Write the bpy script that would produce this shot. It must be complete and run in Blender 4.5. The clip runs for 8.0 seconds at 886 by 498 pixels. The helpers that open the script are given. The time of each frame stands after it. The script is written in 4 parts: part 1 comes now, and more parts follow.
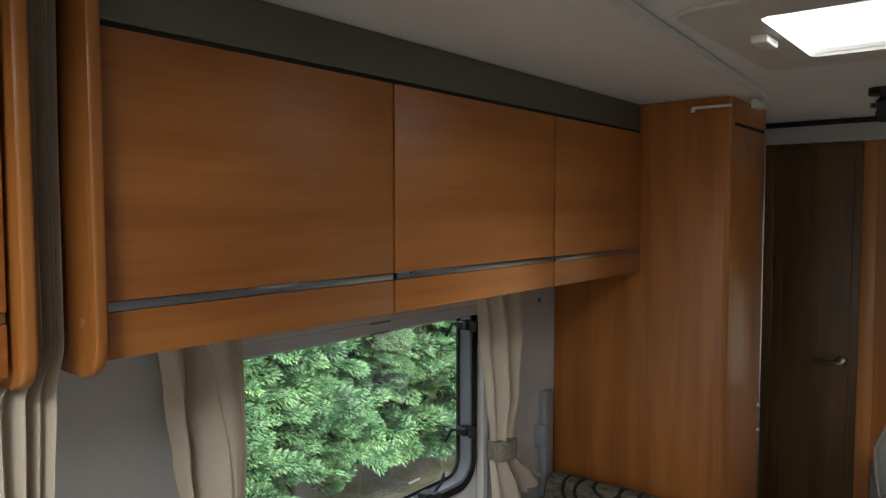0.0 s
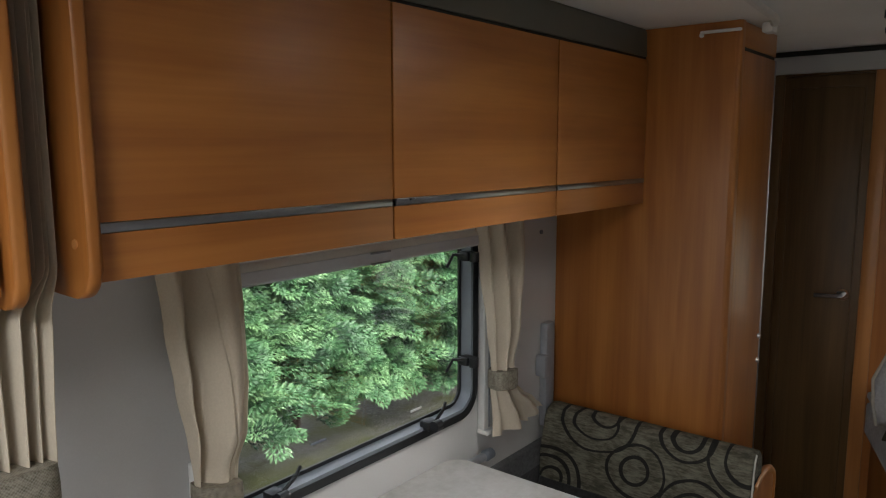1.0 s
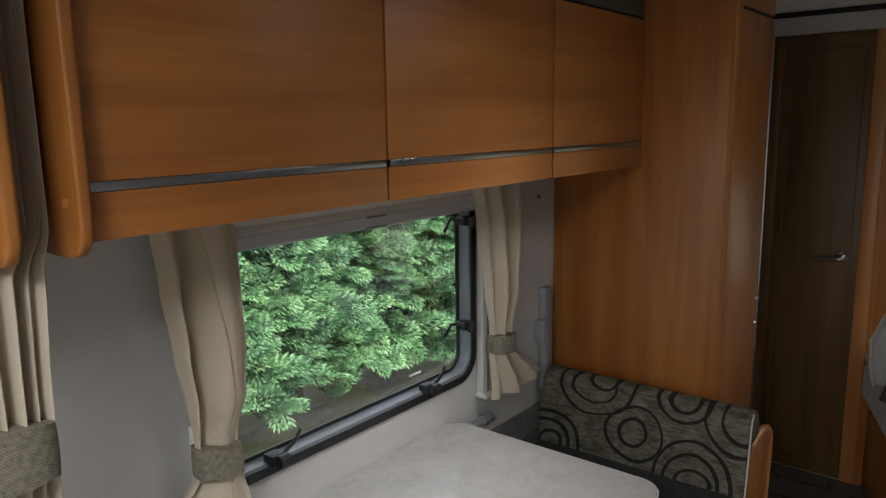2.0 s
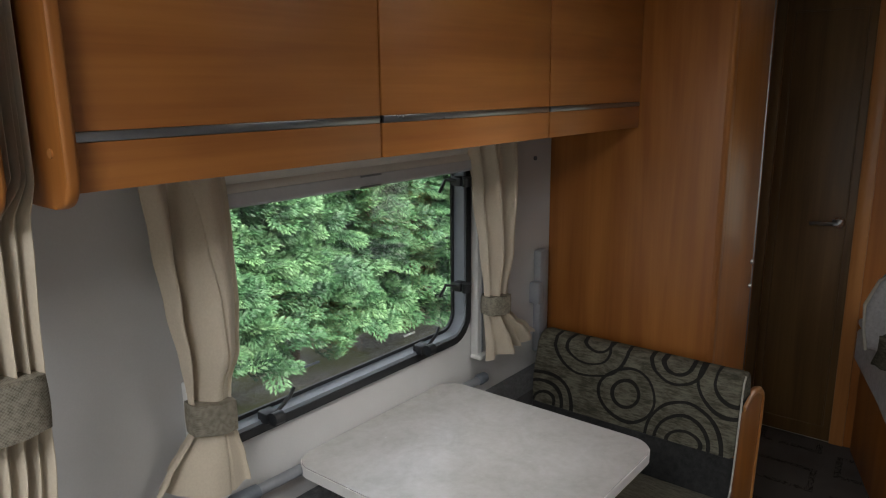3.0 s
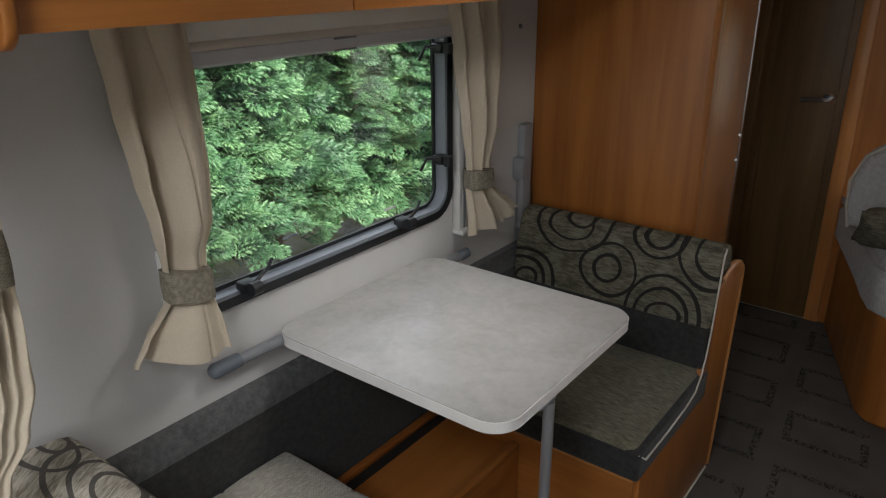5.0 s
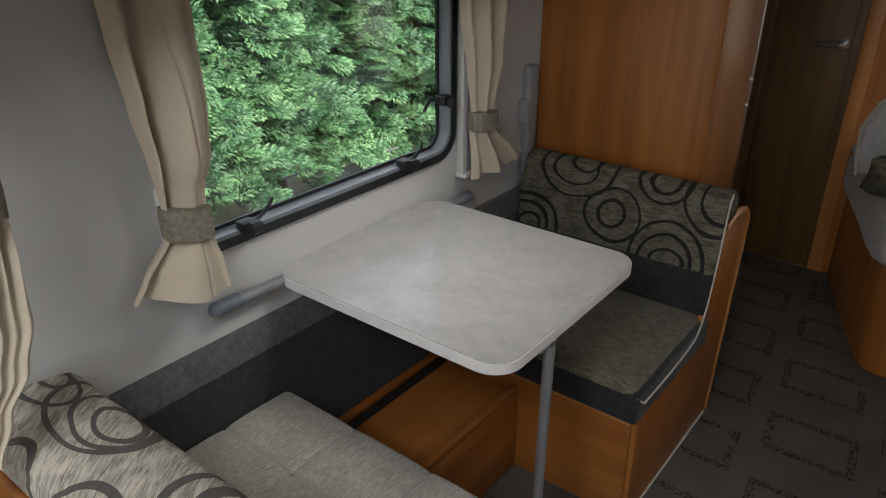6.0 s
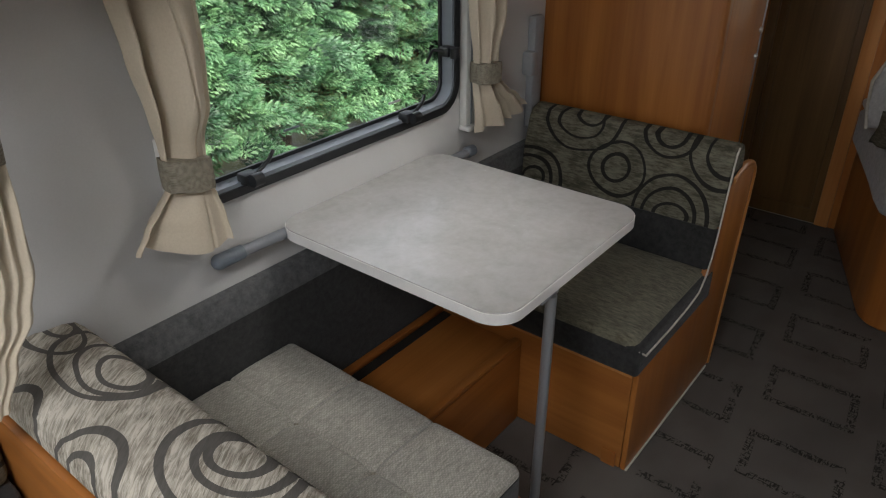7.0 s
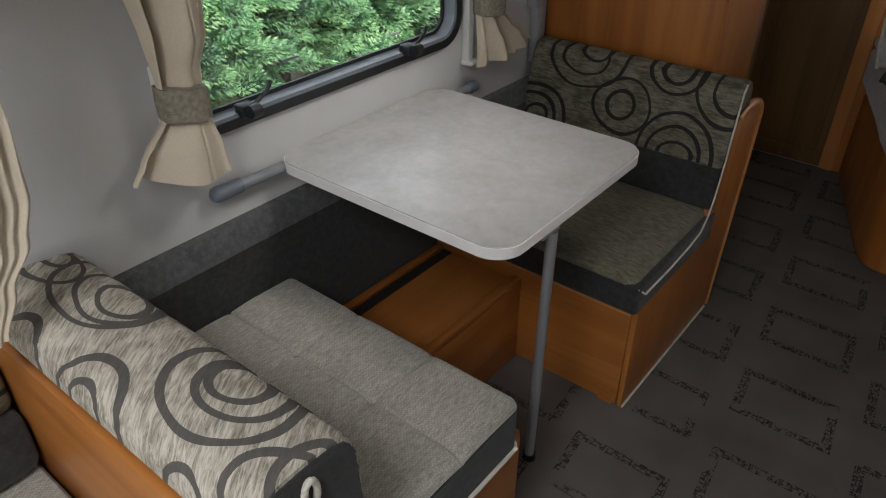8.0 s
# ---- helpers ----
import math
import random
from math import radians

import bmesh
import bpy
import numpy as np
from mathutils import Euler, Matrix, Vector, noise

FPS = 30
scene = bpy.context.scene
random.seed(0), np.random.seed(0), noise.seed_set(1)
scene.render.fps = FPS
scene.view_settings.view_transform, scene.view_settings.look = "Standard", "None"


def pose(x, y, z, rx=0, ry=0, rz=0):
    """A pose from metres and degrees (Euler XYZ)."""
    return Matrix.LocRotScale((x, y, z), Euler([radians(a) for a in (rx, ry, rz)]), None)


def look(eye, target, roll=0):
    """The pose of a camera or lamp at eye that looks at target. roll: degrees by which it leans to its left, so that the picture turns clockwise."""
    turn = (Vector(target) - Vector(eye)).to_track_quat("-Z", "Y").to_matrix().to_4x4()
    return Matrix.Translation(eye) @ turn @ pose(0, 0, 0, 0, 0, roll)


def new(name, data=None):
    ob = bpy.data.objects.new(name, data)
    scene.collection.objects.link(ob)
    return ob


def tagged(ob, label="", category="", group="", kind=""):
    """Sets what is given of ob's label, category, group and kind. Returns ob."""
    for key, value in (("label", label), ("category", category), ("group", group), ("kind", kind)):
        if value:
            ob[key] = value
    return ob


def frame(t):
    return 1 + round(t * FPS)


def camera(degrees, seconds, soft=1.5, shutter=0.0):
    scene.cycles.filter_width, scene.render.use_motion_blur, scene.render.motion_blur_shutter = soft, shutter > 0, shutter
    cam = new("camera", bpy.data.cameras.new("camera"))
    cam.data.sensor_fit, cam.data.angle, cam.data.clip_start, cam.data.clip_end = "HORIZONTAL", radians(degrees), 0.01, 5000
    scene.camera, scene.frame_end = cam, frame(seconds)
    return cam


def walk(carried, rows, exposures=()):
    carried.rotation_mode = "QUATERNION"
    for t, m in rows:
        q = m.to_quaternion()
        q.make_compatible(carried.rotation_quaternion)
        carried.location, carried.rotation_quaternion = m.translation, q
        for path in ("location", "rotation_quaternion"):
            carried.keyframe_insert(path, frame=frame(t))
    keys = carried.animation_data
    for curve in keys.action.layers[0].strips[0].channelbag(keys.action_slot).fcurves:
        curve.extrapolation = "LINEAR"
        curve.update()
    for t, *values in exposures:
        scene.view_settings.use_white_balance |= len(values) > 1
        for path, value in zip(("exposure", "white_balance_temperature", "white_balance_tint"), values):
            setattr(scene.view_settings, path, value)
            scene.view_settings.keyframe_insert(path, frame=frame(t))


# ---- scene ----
cam = camera(63.31, 8.0, 1.15)
PATH = [
    (0.00, pose(-0.0367, 0.0029, 1.6274, 86.797, -0.007, -51.378)),
    (0.50, pose(-0.0263, 0.0109, 1.6138, 84.388, 0.103, -51.356)),
    (1.00, pose(-0.0193, 0.0116, 1.6004, 82.015, 0.166, -51.200)),
    (1.50, pose(-0.0144, 0.0063, 1.5903, 81.307, 0.656, -51.232)),
    (1.70, pose(-0.0134, 0.0054, 1.5851, 80.710, 0.858, -51.246)),
    (2.80, pose(-0.0098, 0.0023, 1.5637, 77.895, 0.455, -51.307)),
    (3.00, pose(-0.0038, 0.0021, 1.5606, 77.208, 0.530, -51.366)),
    (3.50, pose(0.0087, 0.0018, 1.5456, 74.612, 0.258, -51.762)),
    (4.00, pose(0.0148, 0.0011, 1.5307, 72.624, 0.348, -52.300)),
    (4.50, pose(0.0164, 0.0042, 1.5165, 70.710, 0.360, -52.206)),
    (5.00, pose(0.0231, 0.0042, 1.5031, 68.575, 0.510, -52.442)),
    (5.20, pose(0.0261, 0.0048, 1.4981, 67.591, 0.408, -52.405)),
    (6.30, pose(0.0348, 0.0099, 1.4794, 63.356, 0.065, -51.801)),
    (6.50, pose(0.0356, 0.0062, 1.4754, 62.655, 0.200, -51.735)),
    (7.00, pose(0.0362, -0.0018, 1.4678, 61.259, 0.293, -51.478)),
    (7.50, pose(0.0367, -0.0044, 1.4578, 58.880, -0.013, -51.066)),
    (8.00, pose(0.0363, -0.0012, 1.4452, 56.831, -0.143, -51.192)),
]
EXPO = 1.95
walk(cam, PATH, exposures=[(0.0, EXPO + 0.12), (1.5, EXPO), (8.0, EXPO)])

# ---- world and large lights ----
world = bpy.data.worlds.new("world")
scene.world = world
world.use_nodes = True
wn, wl = world.node_tree.nodes, world.node_tree.links
sky = wn.new("ShaderNodeTexSky")
sky.sky_type, sky.sun_disc = "NISHITA", False
sky.sun_elevation, sky.sun_rotation = radians(50), radians(163)
sky.air_density, sky.dust_density = 1.2, 4.0
pale = wn.new("ShaderNodeHueSaturation")
pale.inputs["Saturation"].default_value = 0.35
wl.new(sky.outputs[0], pale.inputs["Color"])
wl.new(pale.outputs[0], wn["Background"].inputs[0])
wn["Background"].inputs[1].default_value = 0.125

sun = new("sun", bpy.data.lights.new("sun", "SUN"))
sun.data.energy, sun.data.angle, sun.data.color = 1.3, radians(34), (1.0, 0.97, 0.92)
sun.matrix_basis = look((2.0, -4.4, 6.0), (0.5, 0.5, 0.0))


def window_light(name, at, to, sx, sy, watts):
    """The sky's light in the opening of a window."""
    lamp = new(name, bpy.data.lights.new(name, "AREA"))
    lamp.data.shape, lamp.data.size, lamp.data.size_y, lamp.data.energy = "RECTANGLE", sx, sy, watts
    lamp.data.color = (0.97, 0.985, 1.0)
    lamp.matrix_basis = look(at, to)
    return lamp


# ---- plan, in metres ----
YW = 1.184      # inner face of the wall with the window
YF = 0.888      # front of the overhead lockers
XC = 2.026      # side of the wardrobe
YB = 0.503      # aisle side of the benches
ZC = 1.94       # ceiling
X0, X1, Y0 = -1.9, 3.34, -1.0

# ---- materials ----


def material(name, rough=0.5, metal=0.0, color=(0.5, 0.5, 0.5), spec=0.5):
    m = bpy.data.materials.new(name)
    m.use_nodes = True
    b = m.node_tree.nodes["Principled BSDF"]
    b.inputs["Base Color"].default_value = (*color, 1)
    b.inputs["Roughness"].default_value = rough
    b.inputs["Metallic"].default_value = metal
    b.inputs["Specular IOR Level"].default_value = spec
    return m


class Net:
    """Small helper to wire a material's nodes."""

    def __init__(self, m):
        self.m, self.t = m, m.node_tree
        self.b = self.t.nodes["Principled BSDF"]

    def node(self, kind, **sets):
        n = self.t.nodes.new(kind)
        for k, val in sets.items():
            if k in n.inputs:
                n.inputs[k].default_value = val
        return n

    def link(self, a, b):
        self.t.links.new(a, b)

    def place(self, scale=(1, 1, 1), turn=(0, 0, 0)):
        tc, mp = self.node("ShaderNodeTexCoord"), self.node("ShaderNodeMapping")
        mp.inputs["Scale"].default_value = scale
        mp.inputs["Rotation"].default_value = turn
        self.link(tc.outputs["Object"], mp.inputs["Vector"])
        return mp.outputs[0]

    def noise(self, where, scale, detail=4, rough=0.55, distort=0.0):
        n = self.node("ShaderNodeTexNoise", Scale=scale, Detail=detail, Roughness=rough, Distortion=distort)
        self.link(where, n.inputs["Vector"])
        return n.outputs["Fac"]

    def ramp(self, fac, stops):
        r = self.node("ShaderNodeValToRGB")
        e = r.color_ramp.elements
        while len(e) < len(stops):
            e.new(0.5)
        for el, (p, c) in zip(e, stops):
            el.position, el.color = p, (*c, 1)
        self.link(fac, r.inputs[0])
        return r.outputs[0]

    def math(self, op, a, b=None, c=None):
        n = self.t.nodes.new("ShaderNodeMath")
        n.operation = op
        for i, val in enumerate((a, b, c)):
            if val is None:
                continue
            if isinstance(val, (int, float)):
                n.inputs[i].default_value = val
            else:
                self.link(val, n.inputs[i])
        return n.outputs[0]

    def mix(self, fac, a, b, blend="MIX"):
        n = self.t.nodes.new("ShaderNodeMix")
        n.data_type, n.blend_type = "RGBA", blend
        for i, val in ((0, fac), (6, a), (7, b)):
            if isinstance(val, (int, float)):
                n.inputs[i].default_value = val
            elif isinstance(val, tuple):
                n.inputs[i].default_value = (*val, 1)
            else:
                self.link(val, n.inputs[i])
        return n.outputs[2]

    def bump(self, height, strength=0.2, distance=0.002):
        n = self.node("ShaderNodeBump", Strength=strength, Distance=distance)
        self.link(height, n.inputs["Height"])
        self.link(n.outputs[0], self.b.inputs["Normal"])

    def color(self, c):
        self.link(c, self.b.inputs["Base Color"])

    def rough(self, fac, lo, hi):
        n = self.node("ShaderNodeMapRange")
        n.inputs["To Min"].default_value, n.inputs["To Max"].default_value = lo, hi
        self.link(fac, n.inputs["Value"])
        self.link(n.outputs[0], self.b.inputs["Roughness"])


def wood(name, axis, dark, mid, light, rough=(0.28, 0.42), spec=0.5):
    """Satin laminate with long grain along one axis."""
    m = material(name, spec=spec)
    n = Net(m)
    long_, fine = {"x": ((0.5, 5, 7), (2.5, 90, 90)), "y": ((5, 0.5, 7), (90, 2.5, 90)), "z": ((7, 7, 0.45), (90, 90, 2.2))}[axis]
    broad = n.noise(n.place(long_), 1.6, 3, 0.5, 1.2)
    grain = n.noise(n.place(fine), 1.0, 3, 0.6, 0.3)
    figure = n.noise(n.place({"x": (0.9, 0.9, 3.2), "y": (0.9, 0.9, 3.2), "z": (3.2, 3.2, 0.5)}[axis]), 1.3, 2, 0.5, 2.5)
    mixed = n.math("ADD", n.math("ADD", n.math("MULTIPLY", broad, 0.5), n.math("MULTIPLY", figure, 0.28)), n.math("MULTIPLY", grain, 0.22))
    n.color(n.ramp(mixed, [(0.36, dark), (0.5, mid), (0.64, light)]))
    n.rough(grain, *rough)
    n.bump(grain, 0.05, 0.0004)
    return m


CH = ((0.275, 0.093, 0.0195), (0.362, 0.132, 0.0285), (0.440, 0.174, 0.041))
M_wood_x = wood("cherry_laminate_x", "x", *CH)
M_wood_y = wood("cherry_laminate_y", "y", *CH)
M_wood_z = wood("cherry_laminate_z", "z", *CH)
M_door = wood("dark_door_laminate", "z", (0.088, 0.047, 0.016), (0.130, 0.070, 0.024), (0.172, 0.094, 0.033), (0.35, 0.5))
M_edge = wood("edge_moulding", "z", (0.40, 0.165, 0.048), (0.48, 0.205, 0.062), (0.54, 0.245, 0.08), (0.25, 0.35))


def plain(name, color, rough, amount=0.06, scale=9.0, fine=160.0, bump=0.06, metal=0.0, spec=0.5):
    """A plain surface with faint blotches and a fine tooth."""
    m = material(name, rough, metal, color, spec)
    n = Net(m)
    w = n.place()
    big, small = n.noise(w, scale, 3), n.noise(w, fine, 2)
    f = n.math("ADD", n.math("MULTIPLY", big, 0.7), n.math("MULTIPLY", small, 0.3))
    lo = tuple(c * (1 - amount) for c in color)
    hi = tuple(min(1, c * (1 + amount)) for c in color)
    n.color(n.ramp(f, [(0.35, lo), (0.65, hi)]))
    n.rough(big, max(0.02, rough - 0.06), min(1, rough + 0.06))
    if bump:
        n.bump(small, bump, 0.0006)
    return m


M_wall = plain("wall_vinyl", (0.545, 0.54, 0.535), 0.55, 0.05, 3.0, 260)
M_ceiling = plain("ceiling_vinyl", (0.82, 0.815, 0.80), 0.6, 0.03, 3.0, 220)
M_fascia = plain("olive_grey_fascia", (0.115, 0.110, 0.088), 0.5, 0.08, 5, 300)
M_black = plain("black_rubber", (0.012, 0.013, 0.015), 0.38, 0.2, 30)
M_black_matt = plain("black_shadow_gap", (0.012, 0.010, 0.008), 0.7, 0.2, 30)
M_grey_plastic = plain("grey_plastic", (0.30, 0.31, 0.33), 0.42, 0.06, 20)
M_dark_grey = plain("slate_grey_plastic", (0.13, 0.15, 0.18), 0.45, 0.1, 20)
M_white_plastic = plain("white_plastic", (0.72, 0.72, 0.70), 0.4, 0.04, 20)
M_beige_plastic = plain("beige_plastic", (0.66, 0.645, 0.60), 0.45, 0.05, 20)
M_chrome = plain("chrome", (0.75, 0.75, 0.77), 0.18, 0.05, 40, bump=0, metal=1)
M_steel = plain("brushed_steel", (0.52, 0.53, 0.55), 0.33, 0.08, 40, 400, 0.1, metal=1)
M_blind = plain("blind_grey", (0.54, 0.55, 0.58), 0.4, 0.04, 20)
M_rail = plain("rail_grey", (0.21, 0.22, 0.24), 0.38, 0.06, 20)
M_strip = plain("dark_steel", (0.30, 0.31, 0.33), 0.3, 0.08, 40, 400, 0.1, metal=1)
M_silver = plain("silver_paint", (0.20, 0.225, 0.255), 0.32, 0.05, 30)
M_leg = material("anodised_leg", 0.3, 0.6, (0.44, 0.455, 0.48))

# light stone-effect laminate of the table
M_table = material("table_laminate", 0.3)
n_ = Net(M_table)
w_ = n_.place()
a_ = n_.noise(w_, 9, 5, 0.62, 0.6)
b_ = n_.noise(w_, 55, 4, 0.6)
n_.color(n_.ramp(n_.math("ADD", n_.math("MULTIPLY", a_, 0.65), n_.math("MULTIPLY", b_, 0.35)),
                 [(0.36, (0.43, 0.425, 0.405)), (0.5, (0.485, 0.48, 0.466)), (0.64, (0.53, 0.528, 0.52))]))
n_.rough(b_, 0.20, 0.30)
n_.bump(b_, 0.04, 0.0004)

# pale edging, lifted further: light on the rim put into its colour
M_table_edge_lit = plain("table_edging_lit", (0.76, 0.745, 0.73), 0.38, 0.05, 15)


def fabric(name, color, color2, weave=900.0, amount=1.0, relief=0.35, streak=(60, 60, 60), check=0.0):
    """Woven cloth: slubs in two tones over a fine weave."""
    m = material(name, 0.92, spec=0.15)
    n = Net(m)
    slub = n.noise(n.place(streak), 1.0, 3, 0.7)
    tone = n.noise(n.place(), 7, 3)
    wv = n.noise(n.place(), weave, 1, 0.5)
    f = n.math("ADD", n.math("MULTIPLY", slub, 0.6), n.math("ADD", n.math("MULTIPLY", tone, 0.2), n.math("MULTIPLY", wv, 0.2)))
    tint = n.ramp(f, [(0.38, color), (0.62, color2)])
    height = n.math("ADD", slub, wv)
    if check:
        # raised threads of a basket weave, check threads to the metre
        ck = n.node("ShaderNodeTexChecker", Scale=check)
        n.link(n.place(), ck.inputs["Vector"])
        tint = n.mix(n.math("MULTIPLY", ck.outputs["Fac"], 0.42), tint, color)
        height = n.math("SUBTRACT", height, n.math("MULTIPLY", ck.outputs["Fac"], 0.6))
    n.color(tint)
    n.bump(height, relief, 0.0012)
    n.b.inputs["Sheen Weight"].default_value = 0.15
    return m


M_seat = fabric("grey_tweed", (0.225, 0.213, 0.186), (0.505, 0.477, 0.42), 700, streak=(60, 260, 260), check=270.0)
M_seat_olive = fabric("olive_chenille", (0.075, 0.069, 0.047), (0.205, 0.190, 0.138), 500, streak=(170, 40, 60))
M_charcoal = fabric("charcoal_cloth", (0.021, 0.0208, 0.0206), (0.043, 0.0425, 0.042), 900)
M_band = fabric("grey_felt_band", (0.062, 0.063, 0.066), (0.120, 0.121, 0.124), 500)
M_curtain = fabric("cream_curtain", (0.50, 0.435, 0.34), (0.555, 0.487, 0.385), 1100, relief=0.06, streak=(260, 260, 200))
M_piping = fabric("cream_piping", (0.50, 0.47, 0.40), (0.62, 0.59, 0.52), 900)
M_quilt = fabric("pale_quilt", (0.42, 0.42, 0.43), (0.58, 0.58, 0.59), 600)


def tie_cloth():
    m = material("woven_tie_band", 0.9, spec=0.15)
    n = Net(m)
    ck = n.node("ShaderNodeTexChecker", Scale=430.0)
    n.link(n.place(), ck.inputs["Vector"])
    sl = n.noise(n.place(), 120, 2)
    base = n.ramp(sl, [(0.35, (0.13, 0.115, 0.085)), (0.65, (0.26, 0.235, 0.185))])
    n.color(n.mix(n.math("MULTIPLY", ck.outputs["Fac"], 0.45), base, (0.36, 0.33, 0.27)))
    n.bump(ck.outputs["Fac"], 0.4, 0.0015)
    return m


M_tie = tie_cloth()


def ring_fabric(name, ground, ground2, line, axes, ovals, half, streak, slant=0.0, fold=0.0):
    """Upholstery with swirling dark ovals on a slubbed pale ground; ovals: centre u, v and half sizes, in metres.
    fold: height of the edge over which the pattern runs on downwards."""
    m = material(name, 0.9, spec=0.15)
    n = Net(m)
    tc, sep = n.node("ShaderNodeTexCoord"), n.node("ShaderNodeSeparateXYZ")
    n.link(tc.outputs["Object"], sep.inputs[0])
    wob = n.node("ShaderNodeTexNoise", Scale=6.0, Detail=1.0)
    n.link(tc.outputs["Object"], wob.inputs["Vector"])
    wsep = n.node("ShaderNodeSeparateXYZ")
    n.link(wob.outputs["Color"], wsep.inputs[0])
    u = n.math("ADD", sep.outputs[axes[0]], n.math("MULTIPLY_ADD", wsep.outputs[0], 0.03, -0.015))
    v_ = n.math("ADD", sep.outputs[axes[1]], n.math("MULTIPLY_ADD", wsep.outputs[1], 0.03, -0.015))
    if fold:
        v_ = n.math("ADD", v_, n.math("MINIMUM", n.math("SUBTRACT", sep.outputs[2], fold), 0.0))
    thick = n.math("MULTIPLY_ADD", wsep.outputs[2], half * 1.4, half * 0.35)
    band_ = None
    for cu, cv, ru, rv in ovals:
        du = n.math("MULTIPLY", n.math("SUBTRACT", u, cu), 1 / ru)
        dv = n.math("MULTIPLY", n.math("SUBTRACT", v_, cv), 1 / rv)
        d = n.math("SQRT", n.math("ADD", n.math("MULTIPLY", du, du), n.math("MULTIPLY", dv, dv)))
        off = n.math("MULTIPLY", n.math("ABSOLUTE", n.math("SUBTRACT", d, 1.0)), (ru + rv) / 2)
        one = n.math("LESS_THAN", off, thick)
        band_ = one if band_ is None else n.math("MAXIMUM", band_, one)
    mp = n.node("ShaderNodeMapping")
    mp.inputs["Scale"].default_value = streak
    n.link(n.place(turn=(0, 0, slant)), mp.inputs["Vector"])
    slub = n.noise(mp.outputs[0], 1.0, 3, 0.75, 0.9 if slant else 0.0)
    tone = n.noise(n.place(), 22, 3)
    g = n.ramp(n.math("ADD", n.math("MULTIPLY", slub, 0.7), n.math("MULTIPLY", tone, 0.3)), [(0.40, ground), (0.60, ground2)])
    n.color(n.mix(n.math("MULTIPLY", band_, 0.93), g, line))
    n.bump(n.math("SUBTRACT", slub, n.math("MULTIPLY", band_, 0.5)), 0.4, 0.0015)
    return m


BACK_RINGS = [(0.96, 0.770, 0.119, 0.089), (0.964, 0.764, 0.072, 0.043), (0.942, 0.789, 0.045, 0.027), (0.823, 0.653, 0.085, 0.077), (0.828, 0.654, 0.040, 0.040), (0.692, 0.782, 0.076, 0.056),
              (0.691, 0.778, 0.041, 0.024), (0.536, 0.774, 0.090, 0.101), (0.526, 0.764, 0.051, 0.057), (0.643, 0.568, 0.109, 0.112), (0.647, 0.567, 0.077, 0.074), (0.640, 0.570, 0.047, 0.029),
              (1.11, 0.560, 0.115, 0.103), (1.112, 0.560, 0.081, 0.075), (1.098, 0.568, 0.038, 0.033)]
TOP_RINGS = [(0.654, 0.401, 0.106, 0.083), (0.646, 0.414, 0.070, 0.054), (0.660, 0.418, 0.045, 0.034), (0.946, 0.420, 0.054, 0.034), (0.963, 0.420, 0.086, 0.058), (0.991, 0.425, 0.119, 0.083),
             (0.835, 0.228, 0.040, 0.066), (0.825, 0.228, 0.086, 0.108), (0.60, 0.205, 0.050, 0.085), (0.455, 0.376, 0.055, 0.060), (0.442, 0.330, 0.105, 0.070),
             (1.126, 0.400, 0.070, 0.040), (1.152, 0.419, 0.042, 0.022), (1.02, 0.225, 0.060, 0.090)]
M_ring_back = ring_fabric("ring_cloth_upright", (0.072, 0.067, 0.048), (0.18, 0.168, 0.126), (0.017, 0.0165, 0.016), (1, 2), BACK_RINGS, 0.0049, (60, 30, 160))
M_ring_top = ring_fabric("ring_cloth_bolster", (0.20, 0.18, 0.145), (0.55, 0.51, 0.44), (0.075, 0.072, 0.067), (1, 0), TOP_RINGS, 0.0060, (24, 190, 40), -0.6, 0.752)


def carpet_cloth():
    """Dark grey cut pile with outlined oblongs made of broken dark dashes."""
    m = material("patterned_carpet", 0.95, spec=0.1)
    n = Net(m)
    tc, sep = n.node("ShaderNodeTexCoord"), n.node("ShaderNodeSeparateXYZ")
    n.link(tc.outputs["Object"], sep.inputs[0])
    x = sep.outputs[0]
    y = n.math("ADD", sep.outputs[1], n.math("MULTIPLY_ADD", x, -0.11, 0.19))
    row = n.math("FLOOR", n.math("MULTIPLY", n.math("ADD", y, 0.01 + 3.2), 1 / 0.32))
    v_ = n.math("SUBTRACT", n.math("MODULO", n.math("ADD", y, 0.01 + 3.2), 0.32), 0.16)
    u = n.math("SUBTRACT", n.math("MODULO", n.math("ADD", n.math("ADD", x, -1.73 + 0.175 + 7.0), n.math("MULTIPLY", row, 0.175)), 0.35), 0.175)
    qx, qy = n.math("SUBTRACT", n.math("ABSOLUTE", u), 0.086), n.math("SUBTRACT", n.math("ABSOLUTE", v_), 0.118)
    box_ = n.math("MAXIMUM", qx, qy)
    total = n.math("LESS_THAN", n.math("ABSOLUTE", box_), 0.0125)
    dash = n.math("GREATER_THAN", n.math("MAXIMUM", n.noise(n.place((210, 45, 1)), 1.0, 1), n.noise(n.place((45, 210, 1)), 1.0, 1)), 0.56)
    gap_ = n.math("GREATER_THAN", n.noise(n.place((11, 11, 1)), 1.0, 1), 0.36)
    dash = n.math("MULTIPLY", dash, gap_)
    wear = n.noise(n.place(), 5, 3)
    pile = n.noise(n.place(), 420, 2)
    g = n.ramp(n.math("ADD", n.math("MULTIPLY", wear, 0.4), n.math("MULTIPLY", pile, 0.6)), [(0.35, (0.080, 0.071, 0.064)), (0.65, (0.158, 0.143, 0.130))])
    n.color(n.mix(n.math("MULTIPLY", n.math("MULTIPLY", total, dash), 0.8), g, (0.014, 0.013, 0.012)))
    n.bump(pile, 0.5, 0.003)
    return m


M_carpet = carpet_cloth()

